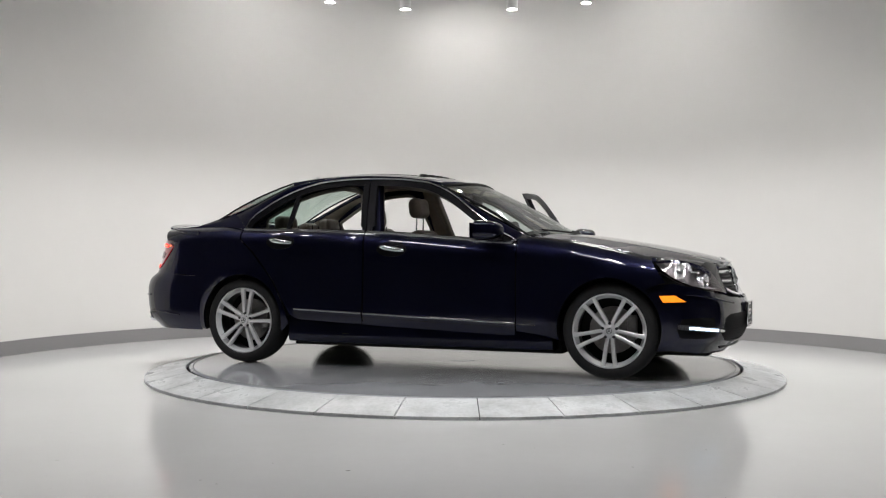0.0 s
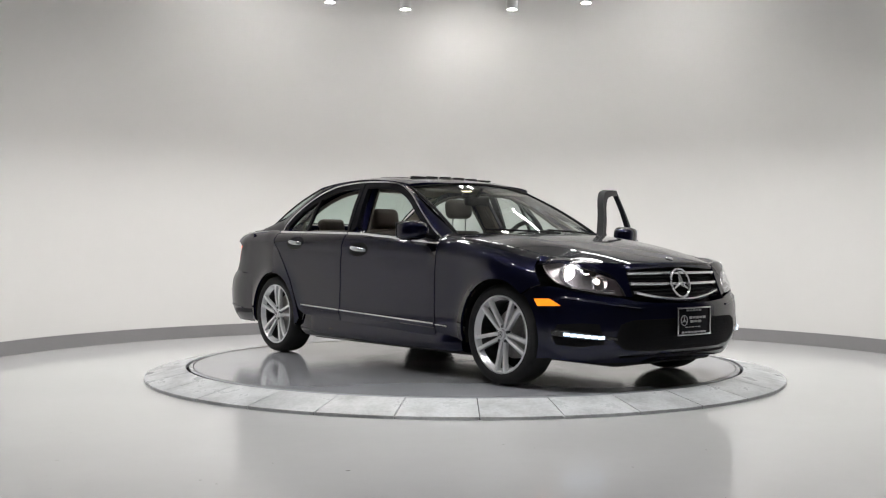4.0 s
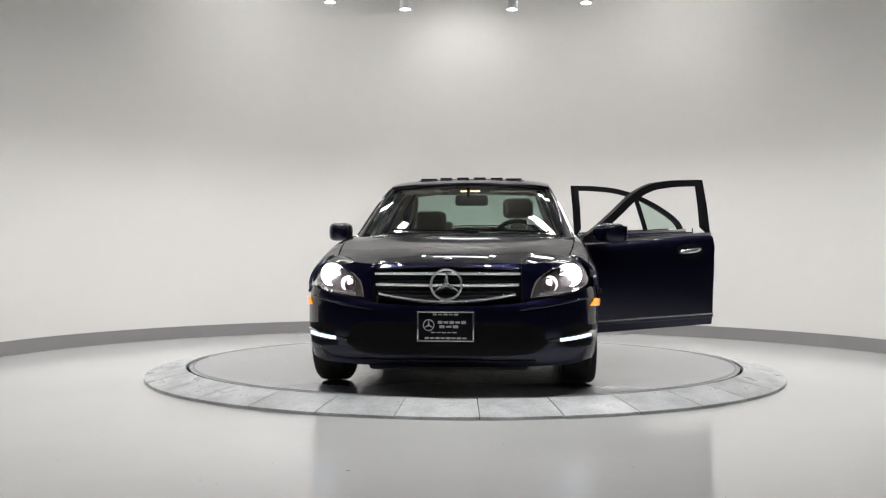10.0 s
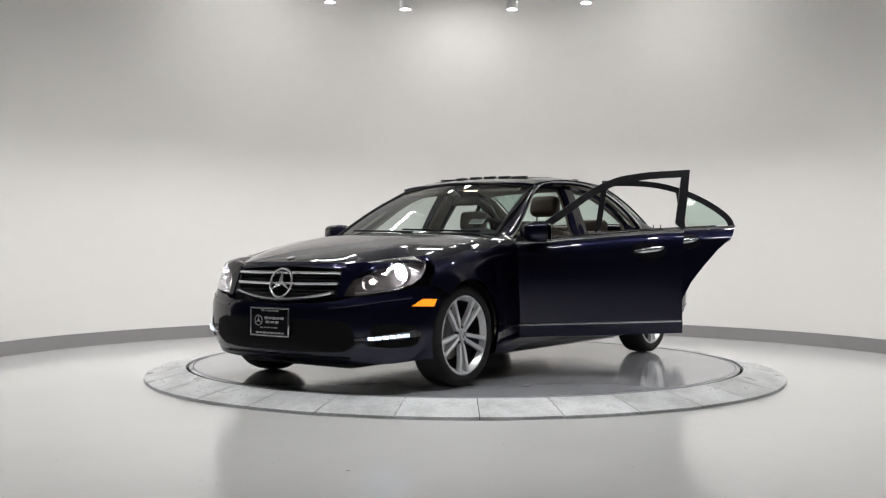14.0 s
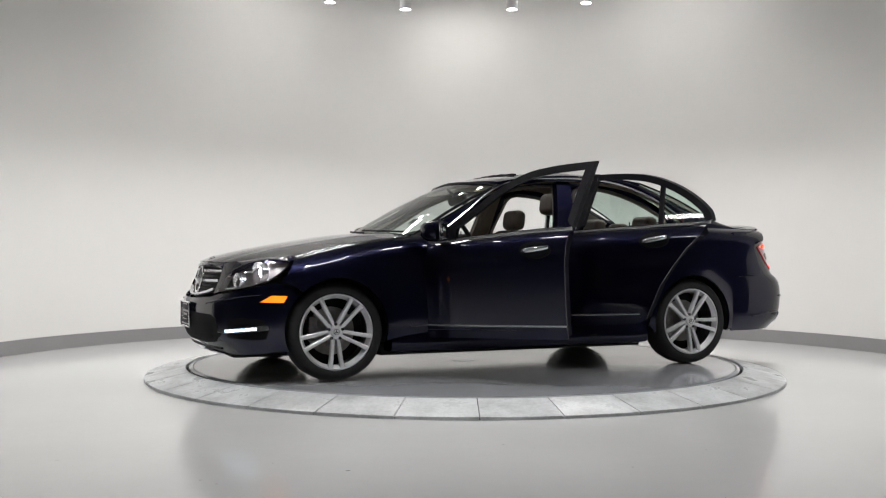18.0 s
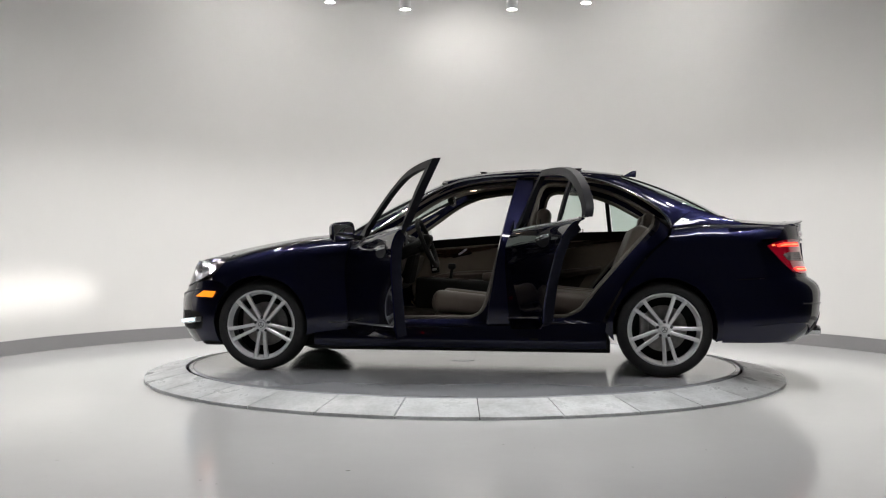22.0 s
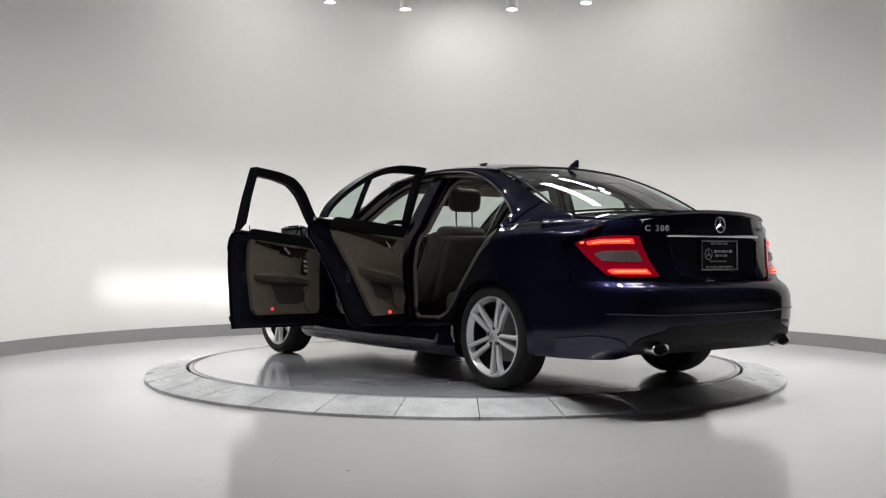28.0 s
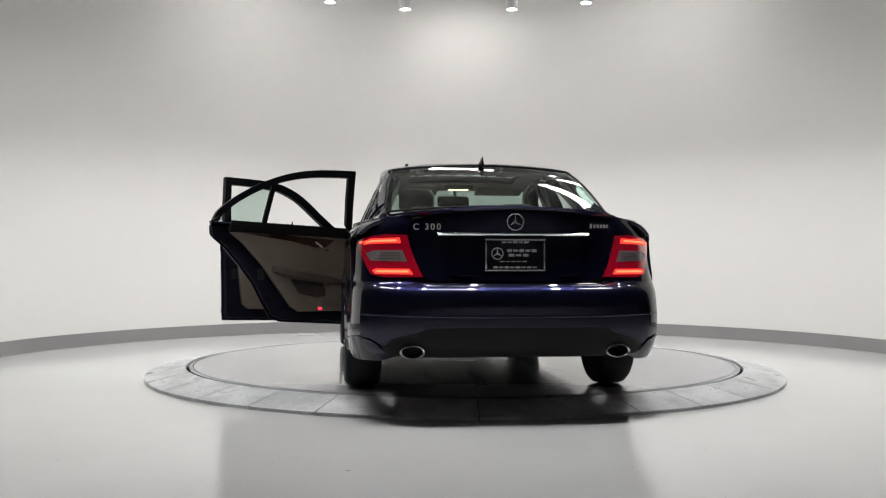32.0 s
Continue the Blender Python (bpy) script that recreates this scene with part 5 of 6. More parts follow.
def build_seat(car, x, y, hz, name="front_seat"):
    """Leather front seat; x: hip point."""
    m = Matrix.Translation((x, y, 0))
    st = part(name, moved(rbox((0.125, 0, 0.45), (0.47, 0.36, 0.15), 0.055, 4, pose(0, 0, 0, 0, -7, 0)), m), M_LEATHER, car, "beige leather car seat")
    for s in (1, -1):
        part("seat_bolster", moved(rbox((0.115, 0.215 * s, 0.462), (0.44, 0.11, 0.16), 0.05, 4, pose(0, 0, 0, 0, -6, 0)), m), M_LEATHER, st)
        part("back_bolster", moved(rbox((-0.215, 0.205 * s, 0.72), (0.17, 0.12, 0.50), 0.055, 4, pose(0, 0, 0, 8 * s, -20, 0)), m), M_LEATHER, st)
    part("seat_base", moved(rbox((0.11, 0, 0.34), (0.44, 0.44, 0.13), 0.03, 3), m), M_TRIMBEIGE, st)
    part("seat_knob", moved(lathe([(0.0, 0.012), (0.02, 0.01), (0.024, 0.0)], (-0.02, 0.225, 0.40), "y", 16), m), M_DASH, st)
    part("backrest", moved(rbox((-0.225, 0, 0.73), (0.15, 0.40, 0.58), 0.065, 4, pose(0, 0, 0, 0, -20, 0)), m), M_LEATHER, st)
    part("back_panel", moved(rbox((-0.285, 0, 0.71), (0.09, 0.40, 0.50), 0.044, 4, pose(0, 0, 0, 0, -20, 0)), m), M_LEATHER, st)
    hx = -0.345
    part("headrest", moved(rbox((hx, 0, hz), (0.11, 0.25, 0.165), 0.05, 4, pose(0, 0, 0, 0, -8, 0)), m), M_LEATHER, st)
    for s in (1, -1):
        part("headrest_post", moved(tube([(hx + 0.01, 0.07 * s, hz - 0.05), (hx + 0.005, 0.07 * s, 0.93)], 0.006, 6), m), M_CHROME, st, "chrome headrest post")
    return st


def resample(pts, n, closed=True):
    P = [Vector(p) for p in pts] + ([Vector(pts[0])] if closed else [])
    L = [0]
    for u, v in zip(P, P[1:]):
        L.append(L[-1] + (v - u).length)
    out, j = [], 0
    for i in range(n):
        d = L[-1] * i / (n if closed else n - 1)
        while j < len(L) - 2 and L[j + 1] < d:
            j += 1
        t = (d - L[j]) / max(1e-9, L[j + 1] - L[j])
        out.append(P[j].lerp(P[j + 1], min(1, t)))
    return out


def build_apertures(car):
    """Door openings: painted rebates and taupe seals."""
    d = smooth_line(DLO, 4)
    f_out = [(0.745, 0.30), (0.745, 0.60), (0.72, 0.90)] + [p for p in d if -0.46 < p[0] < 0.70] + [(-0.478, 1.36), (-0.388, 0.97), (-0.342, 0.60), (-0.335, 0.34)]
    f_in = [(0.50, 0.372), (0.57, 0.43), (0.585, 0.60), (0.58, 0.80), (0.55, 0.90)] + [(x - 0.02 + 0.03 * (x - 0.4), z - 0.052) for x, z in d if -0.36 < x < 0.55] + [(-0.425, 1.298), (-0.435, 1.25), (-0.335, 1.0), (-0.25, 0.72), (-0.185, 0.47), (-0.15, 0.405), (-0.09, 0.382)]
    r_out = [(-0.355, 0.34), (-0.36, 0.60), (-0.405, 0.97), (-0.498, 1.36)] + [p for p in d if p[0] < -0.51] + list(reversed(REAR_LOW))[:-3]
    r_in = [(-0.50, 0.385), (-0.47, 0.42), (-0.445, 0.72), (-0.475, 1.0), (-0.55, 1.25), (-0.58, 1.298)] + [(x + 0.03 * max(0, -x - 0.8), z - 0.055) for x, z in d if -1.25 < x < -0.61] + [(-1.325, 1.085), (-1.325, 1.02), (-1.15, 0.83), (-0.93, 0.575), (-0.83, 0.44), (-0.74, 0.395)]
    for s in (1, -1):
        for o, i in ((f_out, f_in), (r_out, r_in)):
            k0 = min(range(len(o)), key=lambda q: (Vector(o[q]) - Vector(i[0])).length)
            A = resample(o[k0:] + o[:k0], 72)
            B = resample(i, 72)
            # match each seal point with the nearest outer direction
            rings = []
            for p, q in zip(A, B):
                yp, yq = side_y(p.x, p.y) - 0.08, side_y(q.x, q.y) - 0.115
                rings.append([(p.x, yp, p.y), (p.x * 0.35 + q.x * 0.65, yp - 0.012, p.y * 0.35 + q.y * 0.65), (q.x, yq, q.y)])
            rings.append(rings[0])
            part("door_rebate", flipped(loft(rings, closed=False), s), M_PAINT, car)
            path = [(q.x, side_y(q.x, q.y) - 0.112, q.y) for q in B]
            part("door_seal", flipped(tube(path, 0.014, 8, True), s), M_SEAL, car, "taupe rubber door seal")
        # sill plate
        part("sill_plate", flipped(rbox((0.20, 0.71, 0.372), (0.62, 0.05, 0.008), 0.003), s), M_CHROME, car, "brushed metal sill plate")


def build_interior(car):
    build_seat(car, -0.13, 0.36, 1.19)
    build_seat(car, -0.19, -0.36, 1.09)
    part("cabin_floor", rbox((0.0, 0, 0.25), (1.9, 1.40, 0.05), 0.01), M_CARPET, car, "dark carpeted cabin floor")
    part("centre_tunnel", rbox((0.0, 0, 0.33), (1.5, 0.24, 0.16), 0.04, 3), M_CARPET, car)
    con = part("centre_console", rbox((0.02, 0, 0.50), (0.80, 0.22, 0.24), 0.03, 3, pose(0, 0, 0, 0, -3, 0)), M_DASH, car, "dark centre console with wood trim")
    part("wood_panel", rbox((0.20, 0, 0.628), (0.36, 0.17, 0.012), 0.004, 2, pose(0, 0, 0, 0, -3, 0)), M_WOOD, con)
    part("gear_lever", join(tube([(0.16, 0, 0.63), (0.15, 0, 0.70)], 0.012), rbox((0.15, 0, 0.72), (0.06, 0.04, 0.045), 0.015, 3)), M_DASH, con)
    part("console_armrest", rbox((-0.24, 0, 0.64), (0.30, 0.20, 0.07), 0.025, 3), M_LEATHER, con)
    # dashboard
    rings = []
    for y in [-0.70 + 1.40 * i / 20 for i in range(21)]:
        hump = 0.055 * math.exp(-((y - 0.37) / 0.17) ** 4)
        hump += 0.02 * math.exp(-(y / 0.16) ** 4)
        rings.append([(0.86, y, 0.915), (0.66, y, 0.948 + hump * 0.4), (0.52, y, 0.945 + hump), (0.455, y, 0.93 + hump), (0.45, y, 0.905 + hump * 0.6), (0.51, y, 0.86), (0.50, y, 0.80), (0.56, y, 0.74), (0.88, y, 0.74)])
    dash = part("dashboard", loft(rings), M_DASH, car, "dark dashboard over beige lower panels")
    rings = []
    for y in [-0.70 + 1.40 * i / 20 for i in range(21)]:
        rings.append([(0.50, y, 0.805), (0.475, y, 0.79), (0.50, y, 0.70), (0.56, y, 0.58), (0.62, y, 0.53), (0.88, y, 0.53), (0.88, y, 0.80)])
    part("lower_dash", loft(rings), M_LEATHER, dash, "brown lower dashboard")
    part("wood_strip", rbox((0.487, -0.33, 0.832), (0.02, 0.66, 0.035), 0.008), M_WOOD, dash)
    part("centre_stack", rbox((0.47, 0, 0.74), (0.08, 0.25, 0.30), 0.02, 3, pose(0, 0, 0, 0, -12, 0)), M_DASH, dash)
    part("radio_panel", rbox((0.428, 0, 0.80), (0.012, 0.20, 0.08), 0.004, 2, pose(0, 0, 0, 0, -12, 0)), M_SILVER, dash, "silver control panel")
    for k in range(8):
        part("radio_button", rbox((0.419, -0.077 + 0.022 * k, 0.80), (0.008, 0.016, 0.014), 0.003, 1, pose(0, 0, 0, 0, -12, 0)), M_DASH, dash)
    for y in (0.30, 0.44):
        part("gauge", moved(lathe([(0.0, 0.012), (0.05, 0.012), (0.056, 0.004), (0.056, -0.02)], (0, 0, 0), "x", 24, -1), Matrix.Translation((0.462, y, 0.925))), M_GLOSSBLACK, dash, "round dark gauge")
        part("gauge_ring", tube([(0.452, y + 0.056 * math.cos(t), 0.925 + 0.056 * math.sin(t)) for t in [2 * math.pi * k / 24 for k in range(24)]], 0.004, 6, True), M_CHROME, dash)
    for y in (-0.62, -0.06, 0.06, 0.62):
        part("air_vent", rbox((0.478, y, 0.868), (0.03, 0.10, 0.045), 0.012, 2), M_GLOSSBLACK, dash)
    part("fascia_end", rbox((0.63, 0.705, 0.80), (0.22, 0.03, 0.20), 0.014, 3), M_TRIMBEIGE, dash)
    part("light_switch", lathe([(0.0, -0.012), (0.022, -0.01), (0.026, 0.0)], (0.478, 0.60, 0.80), "x", 18), M_CHROME, dash)
    # steering wheel
    c = Vector((0.285, 0.37, 0.895))
    ax = Vector((-1, 0, 0.42)).normalized()
    e1 = Vector((0, 1, 0))
    e2 = ax.cross(e1).normalized()
    if e2.z < 0:
        e2 = -e2
    sw = part("steering_wheel", tube([c + e1 * 0.182 * math.cos(t) + e2 * 0.178 * math.sin(t) for t in [2 * math.pi * k / 40 for k in range(40)]], 0.017, 10, True), M_DASH, car, "dark leather steering wheel")
    part("wheel_boss", moved(rbox((0, 0, 0), (0.06, 0.17, 0.14), 0.03, 3), Matrix.Translation(c - ax * 0.01) @ pose(0, 0, 0, 0, -23, 0)), M_DASH, sw)
    for d in (e1, -e1):
        part("wheel_spoke", loft([[c + d * 0.06 + e2 * 0.02, c + d * 0.06 - e2 * 0.03, c + d * 0.06 - e2 * 0.03 - ax * 0.015, c + d * 0.06 + e2 * 0.02 - ax * 0.015],
                                  [c + d * 0.175 + e2 * 0.012, c + d * 0.175 - e2 * 0.015, c + d * 0.175 - e2 * 0.015 - ax * 0.01, c + d * 0.175 + e2 * 0.012 - ax * 0.01]]), M_DARKMETAL, sw, "dark metal spoke")
    part("wheel_spoke", loft([[c - e2 * 0.06 + e1 * 0.02, c - e2 * 0.06 - e1 * 0.02, c - e2 * 0.06 - e1 * 0.02 - ax * 0.01, c - e2 * 0.06 + e1 * 0.02 - ax * 0.01],
                              [c - e2 * 0.172 + e1 * 0.03, c - e2 * 0.172 - e1 * 0.03, c - e2 * 0.172 - e1 * 0.03 - ax * 0.01, c - e2 * 0.172 + e1 * 0.03 - ax * 0.01]]), M_DARKMETAL, sw, "dark metal spoke")
    part("steering_column", tube([c - ax * 0.02, c - ax * 0.22], 0.045, 12), M_DASH, sw)
    for yy in (0.12, -0.12):
        part("column_stalk", tube([c - ax * 0.06 + e1 * 0.03 * (1 if yy > 0 else -1), c - ax * 0.05 + e1 * 1.3 * yy], 0.008, 6), M_DASH, sw)
    for y, w in ((0.30, 0.05), (0.42, 0.09)):
        part("pedal", rbox((0.70, y, 0.40), (0.02, w, 0.07), 0.006, 2, pose(0, 0, 0, 0, 30, 0)), M_DASH, car)
    mir = part("inside_mirror", rbox((0.150, 0.02, 1.222), (0.05, 0.25, 0.082), 0.024, 3, pose(0, 0, 0, 0, 10, 4)), M_DASH, car, "dark rear-view mirror")
    part("mirror_stem", tube([(0.17, 0.0, 1.25), (0.235, 0, 1.315)], 0.012), M_DASH, mir)
    part("mirror_face", rbox((0.132, 0.02, 1.224), (0.004, 0.23, 0.064), 0.018, 2, pose(0, 0, 0, 0, 10, 4)), M_MIRROR, mir)
    for y in (0.33, -0.33):
        part("sun_visor", rbox((0.10, y, 1.302), (0.17, 0.36, 0.02), 0.008, 2, pose(0, 0, 0, 0, 16, 0)), M_HEADLINER, car, "beige sun visor")
    # roof lining
    n = 14
    us = [-1 + 2 * i / n for i in range(n + 1)]
    outline = [(0.16 - 0.09 * u * u, 0.565 * u) for u in us] + [(-1.10 + 0.02 * u * u, 0.565 * u) for u in reversed(us)]
    part("roof_lining", sheet(outline, lambda x, y: (x, y, roof_z(x, y) - 0.045), 0.08, 0.08, 0.006, hole=(-0.50, -0.08, -0.40, 0.40)), M_HEADLINER, car, "beige cloth roof lining")
    dome = part("roof_console", rbox((0.02, 0, roof_z(0.02, 0) - 0.065), (0.16, 0.22, 0.03), 0.01, 2), M_TRIMBEIGE, car, "beige roof console, reading light on")
    part("dome_light", rbox((0.0, 0, roof_z(0.02, 0) - 0.082), (0.06, 0.15, 0.008), 0.003, 2), M_DOME, dome, "glowing warm reading light")
    for s in (1, -1):
        rings = []
        for (x, z), q in zip(smooth_line(DLO, 3), smooth_line(INNER, 3)):
            p = Vector((x, side_y(x, z) - 0.036, z - 0.01))
            q = Vector(q) + Vector((0, -0.028, -0.04))
            rings.append([p, p.lerp(q, 0.5) + Vector((0, -0.02, -0.012)), q])
        part("pillar_lining", flipped(loft(rings, closed=False), s), M_HEADLINER, car, "beige pillar lining", 60)
        part("quarter_lining", flipped(join(rbox((-1.36, 0.64, 0.56), (0.50, 0.04, 0.46), 0.02), rbox((-1.40, 0.68, 0.78), (0.27, 0.03, 0.32), 0.01)), s), M_DASH, car)
    # unseen blockers added to keep tail-lamp glow out of the cabin
    for s in (1, -1):
        part("boot_wall", flipped(join(rbox((-1.72, 0.56, 0.70), (0.03, 0.40, 0.50), 0.01), rbox((-1.72, 0.79, 0.66), (0.03, 0.10, 0.36), 0.01)), s), M_PLASTIC, car)
    # rear bench
    b = part("rear_bench", rbox((-0.83, 0, 0.46), (0.50, 1.26, 0.17), 0.06, 4, pose(0, 0, 0, 0, -5, 0)), M_LEATHER, car, "beige leather rear bench")
    part("bench_back", rbox((-1.17, 0, 0.72), (0.18, 1.26, 0.60), 0.06, 4, pose(0, 0, 0, 0, -22, 0)), M_LEATHER, b)
    for y in (0.36, 0.0, -0.36):
        part("headrest", rbox((-1.31, y, 1.045 if y else 1.02), (0.10, 0.24 if y else 0.2, 0.13 if y else 0.09), 0.04, 4, pose(0, 0, 0, 0, -8, 0)), M_LEATHER, b)
    for y in (0.18, -0.18):
        part("bench_seam", rbox((-0.83, y, 0.545), (0.40, 0.012, 0.012), 0.004, 1, pose(0, 0, 0, 0, -5, 0)), M_TRIMBEIGE, b)
    part("parcel_shelf", rbox((-1.55, 0, 1.0), (0.52, 1.20, 0.03), 0.01), M_DASH, car, "dark parcel shelf")
    # paper on the windscreen and a sheet in the footwell
    pts = [(0.66, 0.72), (0.80, 0.72), (0.80, 0.80), (0.66, 0.80)]
    part("window_sticker", sheet(pts, lambda u, v: Vector(screen(u, v)) - Vector((0.004, 0, 0.006)), 0.06, 0.06, 0.001), M_STICKER, car, "white paper windscreen sticker")
    for k in range(4):
        pts = [(0.67, 0.732 + 0.017 * k), (0.79, 0.732 + 0.017 * k), (0.79, 0.738 + 0.017 * k), (0.67, 0.738 + 0.017 * k)]
        part("sticker_line", sheet(pts, lambda u, v: Vector(screen(u, v)) - Vector((0.001, 0, 0.002)), 0.06, 0.06, 0.001), M_DARKMETAL, car)
    part("paper_mat", rbox((0.33, 0.40, 0.285), (0.42, 0.40, 0.006), 0.002, 1), M_STICKER, car, "white paper floor mat")


def door_trim(door, put, front, lit):
    """Inner side of a door: beige panel, dark upper band, wood strip, armrest, pocket, speaker, red light."""
    def inner(k):
        return lambda x, z: (x, side_y(x, min(z, tab(x, BELT) - 0.002)) - k, z)
    if front:
        pan = [(0.60, 0.40), (0.56, 0.365), (-0.20, 0.39), (-0.245, 0.43), (-0.268, 0.70), (-0.268, 0.915)] + belt_line(-0.25, 0.62, 8, 0.046) + [(0.63, 0.70)]
        band = [(-0.272, 0.918), (0.2, 0.882), (0.63, 0.835)] + [(x, z + 0.012) for x, z in reversed(belt_line(-0.272, 0.63, 8))]
        wood = [(-0.22, 0.890), (0.10, 0.825), (0.30, 0.785), (0.40, 0.79), (0.44, 0.845), (0.10, 0.868), (-0.22, 0.905)]
        arm = [(-0.22, 0.655), (0.0, 0.645), (0.25, 0.63), (0.45, 0.60)]
        pocket = [(-0.02, 0.60), (0.38, 0.565), (0.42, 0.47), (0.30, 0.445), (0.05, 0.46)]
        spk, sr, red, bolt = (0.47, 0.47), 0.085, (-0.025, 0.425), (-0.30, 0.66)
        hx = 0.16
    else:
        pan = [(-0.45, 0.41), (-0.80, 0.405), (-0.86, 0.44), (-0.96, 0.58), (-1.07, 0.73), (-1.20, 0.87), (-1.295, 0.947)] + belt_line(-1.27, -0.45, 8, 0.046)
        band = [(-1.30, 0.950), (-0.9, 0.938), (-0.45, 0.918)] + [(x, z + 0.012) for x, z in reversed(belt_line(-1.30, -0.45, 8))]
        wood = [(-1.20, 0.935), (-0.85, 0.890), (-0.68, 0.850), (-0.60, 0.852), (-0.54, 0.905), (-0.85, 0.925), (-1.20, 0.945)]
        arm = [(-0.99, 0.70), (-0.85, 0.675), (-0.65, 0.65), (-0.48, 0.62)]
        pocket = [(-0.86, 0.63), (-0.62, 0.60), (-0.58, 0.52), (-0.66, 0.50), (-0.80, 0.53)]
        spk, sr, red, bolt = (-0.52, 0.52), 0.075, (-0.64, 0.425), (-1.06, 0.66)
        hx = -0.66
    t = part("door_trim", put(sheet(pan, inner(0.070), 0.06, 0.05, 0.032)), M_TRIMBEIGE, door, "beige inner door panel")
    part("upper_band", put(sheet(band, inner(0.055), 0.08, 0.05, 0.030)), M_DASH, door, "dark upper door band")
    part("wood_strip", put(sheet(wood, inner(0.098), 0.06, 0.03, 0.012)), M_WOOD, door, "dark wood strip")
    rings = []
    pts = smooth_line(arm, 4)
    for i, (x, z) in enumerate(pts):
        k = math.sin(math.pi * (0.08 + 0.84 * i / (len(pts) - 1))) ** 0.5
        y = side_y(x, z) - 0.098
        rings.append([(x, y, z + 0.035 * k), (x, y - 0.05 * k, z + 0.028 * k), (x, y - 0.066 * k, z + 0.005), (x, y - 0.05 * k, z - 0.03 * k), (x, y, z - 0.05 * k)])
    part("armrest", put(loft(rings)), M_LEATHER, door, "beige padded armrest")
    part("map_pocket", put(sheet(pocket, inner(0.099), 0.06, 0.03, 0.006)), M_CARPET, door, "dark door pocket")
    ring = [(spk[0] + sr * math.cos(a), spk[1] + sr * math.sin(a)) for a in [2 * math.pi * k / 24 for k in range(24)]]
    part("speaker", put(sheet(ring, inner(0.098), 0.05, 0.05, 0.012)), M_TRIMBEIGE, door, "round speaker grille")
    path = [(p[0], side_y(*p) - 0.108, p[1]) for p in ring]
    part("speaker_ring", put(tube(path, 0.005, 6, True)), M_TRIMBEIGE, door)
    rz = tab(hx, [(-0.7, 0.872), (0.2, 0.826)])
    part("pull_handle", put(rbox((hx, side_y(hx, 0.8) - 0.115, rz + 0.005), (0.085, 0.014, 0.015), 0.005, 2, pose(0, 0, 0, 0, 35, 0))), M_SILVER, door, "silver inner door handle")
    part("handle_recess", put(rbox((hx + 0.01, side_y(hx, 0.8) - 0.102, rz - 0.004), (0.17, 0.01, 0.055), 0.01, 2, pose(0, 0, 0, 0, 12, 0))), M_DASH, door)
    if front:
        part("switch_panel", put(rbox((0.40, side_y(0.4, 0.72) - 0.112, 0.72), (0.07, 0.02, 0.13), 0.012, 2, pose(0, 0, 0, 0, 10, 0))), M_DASH, door)
        for k in range(3):
            part("window_switch", put(rbox((0.40, side_y(0.4, 0.72) - 0.124, 0.685 + 0.035 * k), (0.04, 0.012, 0.02), 0.004, 1, pose(0, 0, 0, 0, 10, 0))), M_SILVER, door)
    part("door_light", put(rbox((red[0], side_y(*red) - 0.104, red[1]), (0.030, 0.008, 0.017), 0.004, 2)), M_REFLECTOR if lit else M_WOOD, door, "glowing red door light" if lit else "unlit red door light")
    part("door_latch", put(rbox((bolt[0], side_y(*bolt) - 0.062, bolt[1]), (0.05, 0.035, 0.07), 0.008, 2)), M_PLASTIC, door, "black door latch")
    x0 = -0.305 if front else -0.90
    part("lock_pin", put(tube([(x0 + 0.06, side_y(x0, 0.95) - 0.05, tab(x0, BELT)), (x0 + 0.06, side_y(x0, 0.95) - 0.05, tab(x0, BELT) + 0.04)], 0.004, 6)), M_PLASTIC, door)


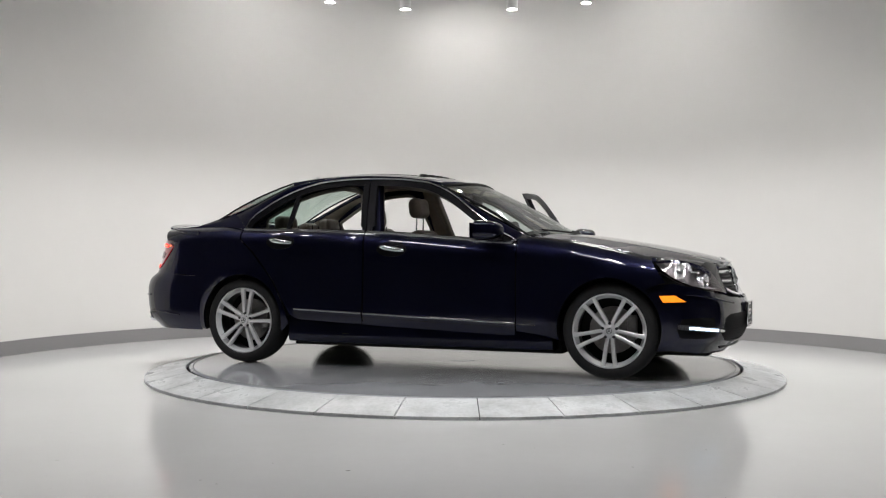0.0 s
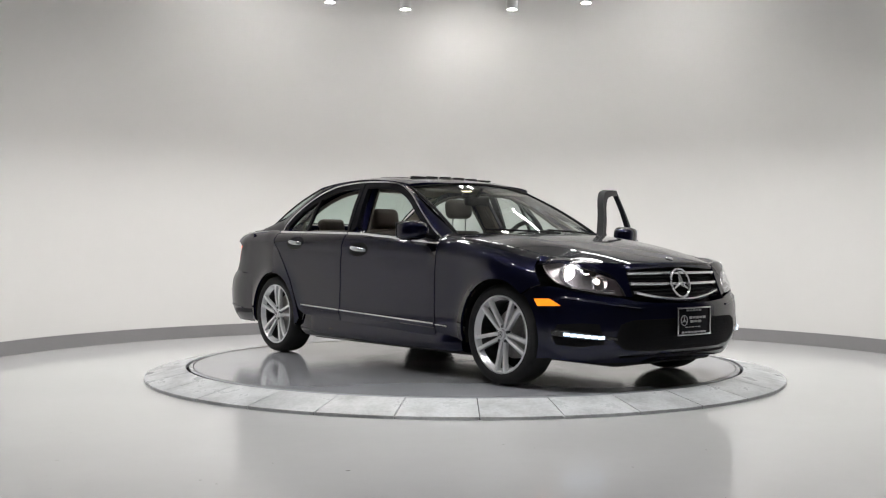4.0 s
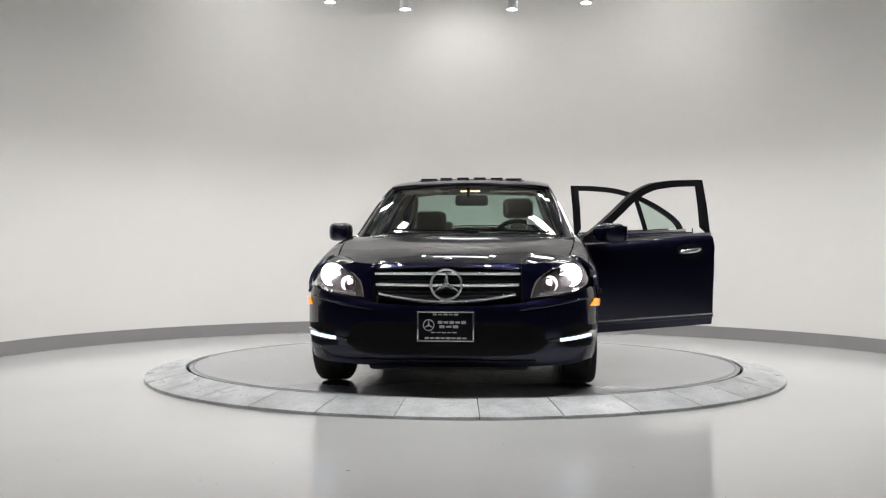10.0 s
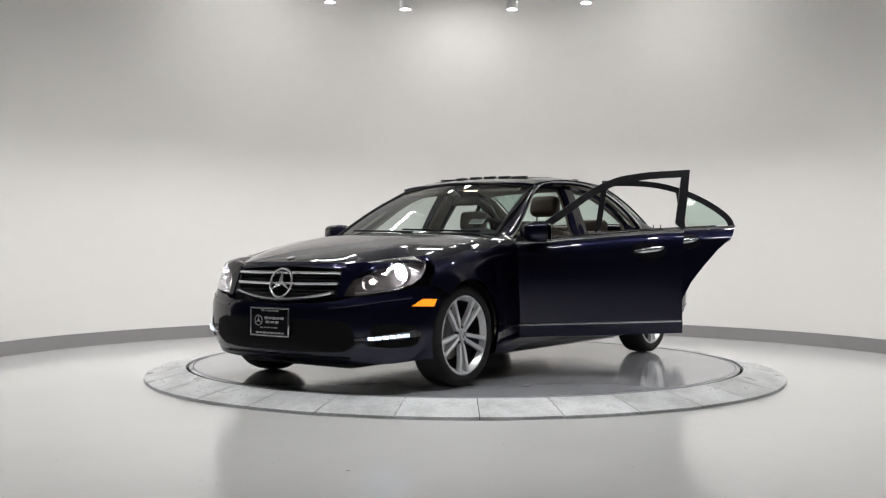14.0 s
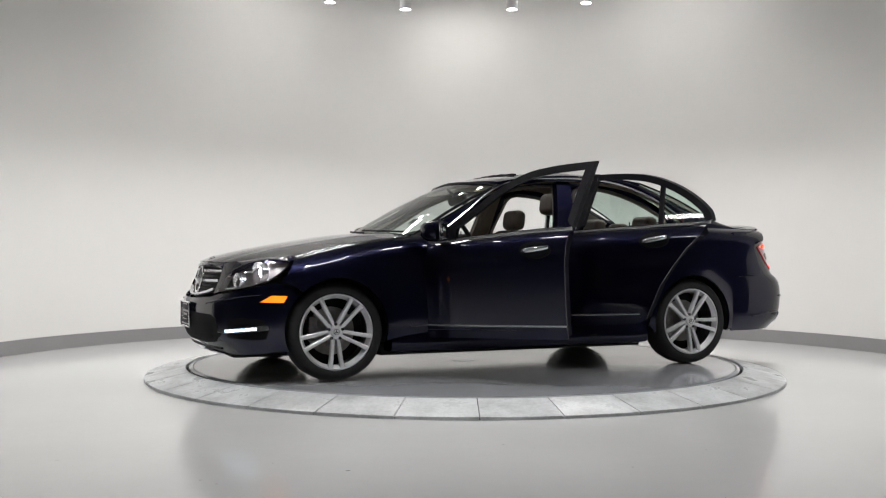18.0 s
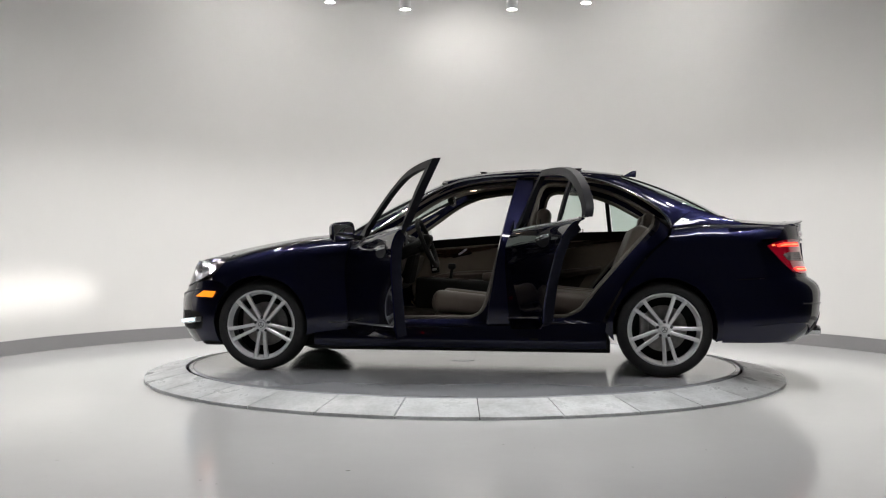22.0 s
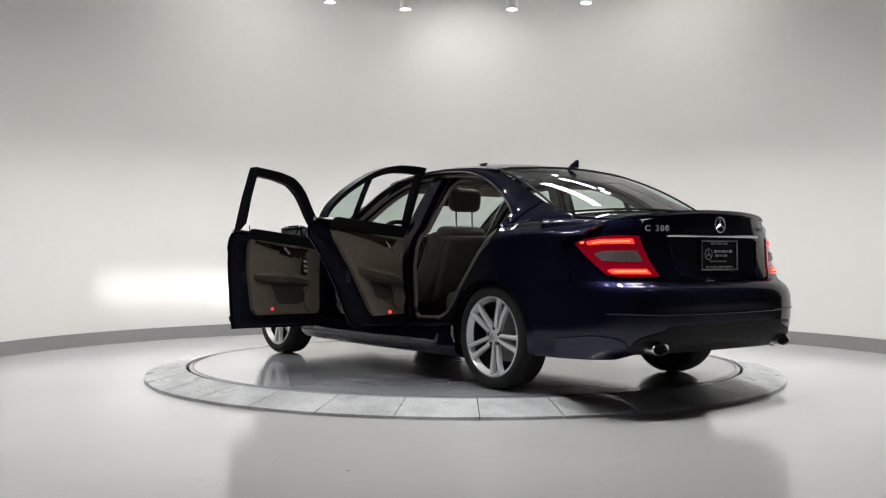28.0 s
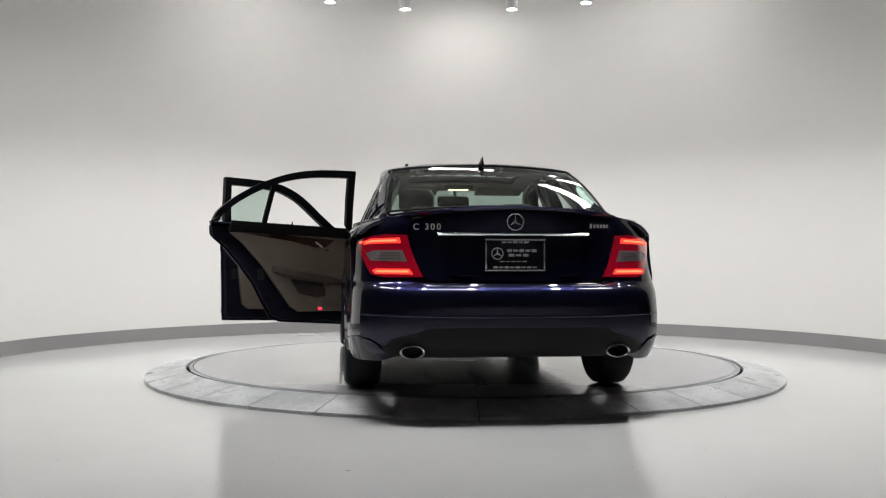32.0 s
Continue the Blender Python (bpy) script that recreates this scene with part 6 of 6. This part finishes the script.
def build_car():
    car = new("car")
    tagged(car, "dark navy saloon car, lights on, two doors open", "car")
    build_body(car)
    for x in (HUB_X, -HUB_X):
        for s in (1, -1):
            build_wheel(car, x, s)
    for s in (1, -1):
        for front in (True, False):
            door, put = build_door(car, s, front, (61.3 if front else 65.5) if s > 0 else 0)
            door_trim(door, put, front, s > 0)
    for s in (1, -1):
        path = [(x, side_y(x, z) + 0.012, z + 0.004) for x, z in smooth_line(DLO, 4)]
        part("window_chrome", flipped(tube(path, 0.0065, 6), s), M_CHROME, car, "thin chrome window surround")
    build_apertures(car)
    build_interior(car)
    build_front(car)
    build_rear(car)
    return car


SPECKS = [(-0.47, -3.62, 0.0070), (-1.95, -2.77, 0.0040), (-1.29, -3.53, 0.0040), (-1.74, -3.45, 0.0040), (-0.95, -3.87, 0.0040), (-1.03, -3.81, 0.0040), (0.19, -3.03, 0.0040), (2.77, 1.52, 0.0040), (-1.95, 3.41, 0.0040)]


def build_specks():
    """Small dirt specks and scuffs that lie on the floor."""
    rnd = random.Random(4)
    V, F = [], []
    spots = SPECKS + [(rnd.uniform(-2.8, 2.8), rnd.uniform(-5.2, -2.9), rnd.uniform(0.0015, 0.004)) for _ in range(26)]
    for x, y, r in spots:
        n = 7
        k = len(V)
        for i in range(n):
            t = 2 * math.pi * i / n
            q = r * rnd.uniform(0.6, 1.3)
            V.append((x + q * math.cos(t) * 1.4, y + q * math.sin(t), 0.0008))
        F.append(tuple(range(k, k + n)))
    tagged(part("floor_specks", (V, F), M_GROUT), "tiny dark dirt specks on the epoxy floor", "dirt", kind="stuff")


build_room()
DISC = build_turntable()
build_lights()
build_specks()
CAR = build_car()


def motions():
    rows_d, rows_c = [], []
    for i in range(129):
        t = i * 0.25
        turn = pose(0, 0, 0, 0, 0, TURN_0 + TURN_RATE * t + tab(t, UNEVEN))
        rows_d.append((t, turn))
        rows_c.append((t, turn @ pose(CAR_AT[0], CAR_AT[1], DISC_Z)))
    walk(DISC, rows_d)
    walk(CAR, rows_c)


motions()
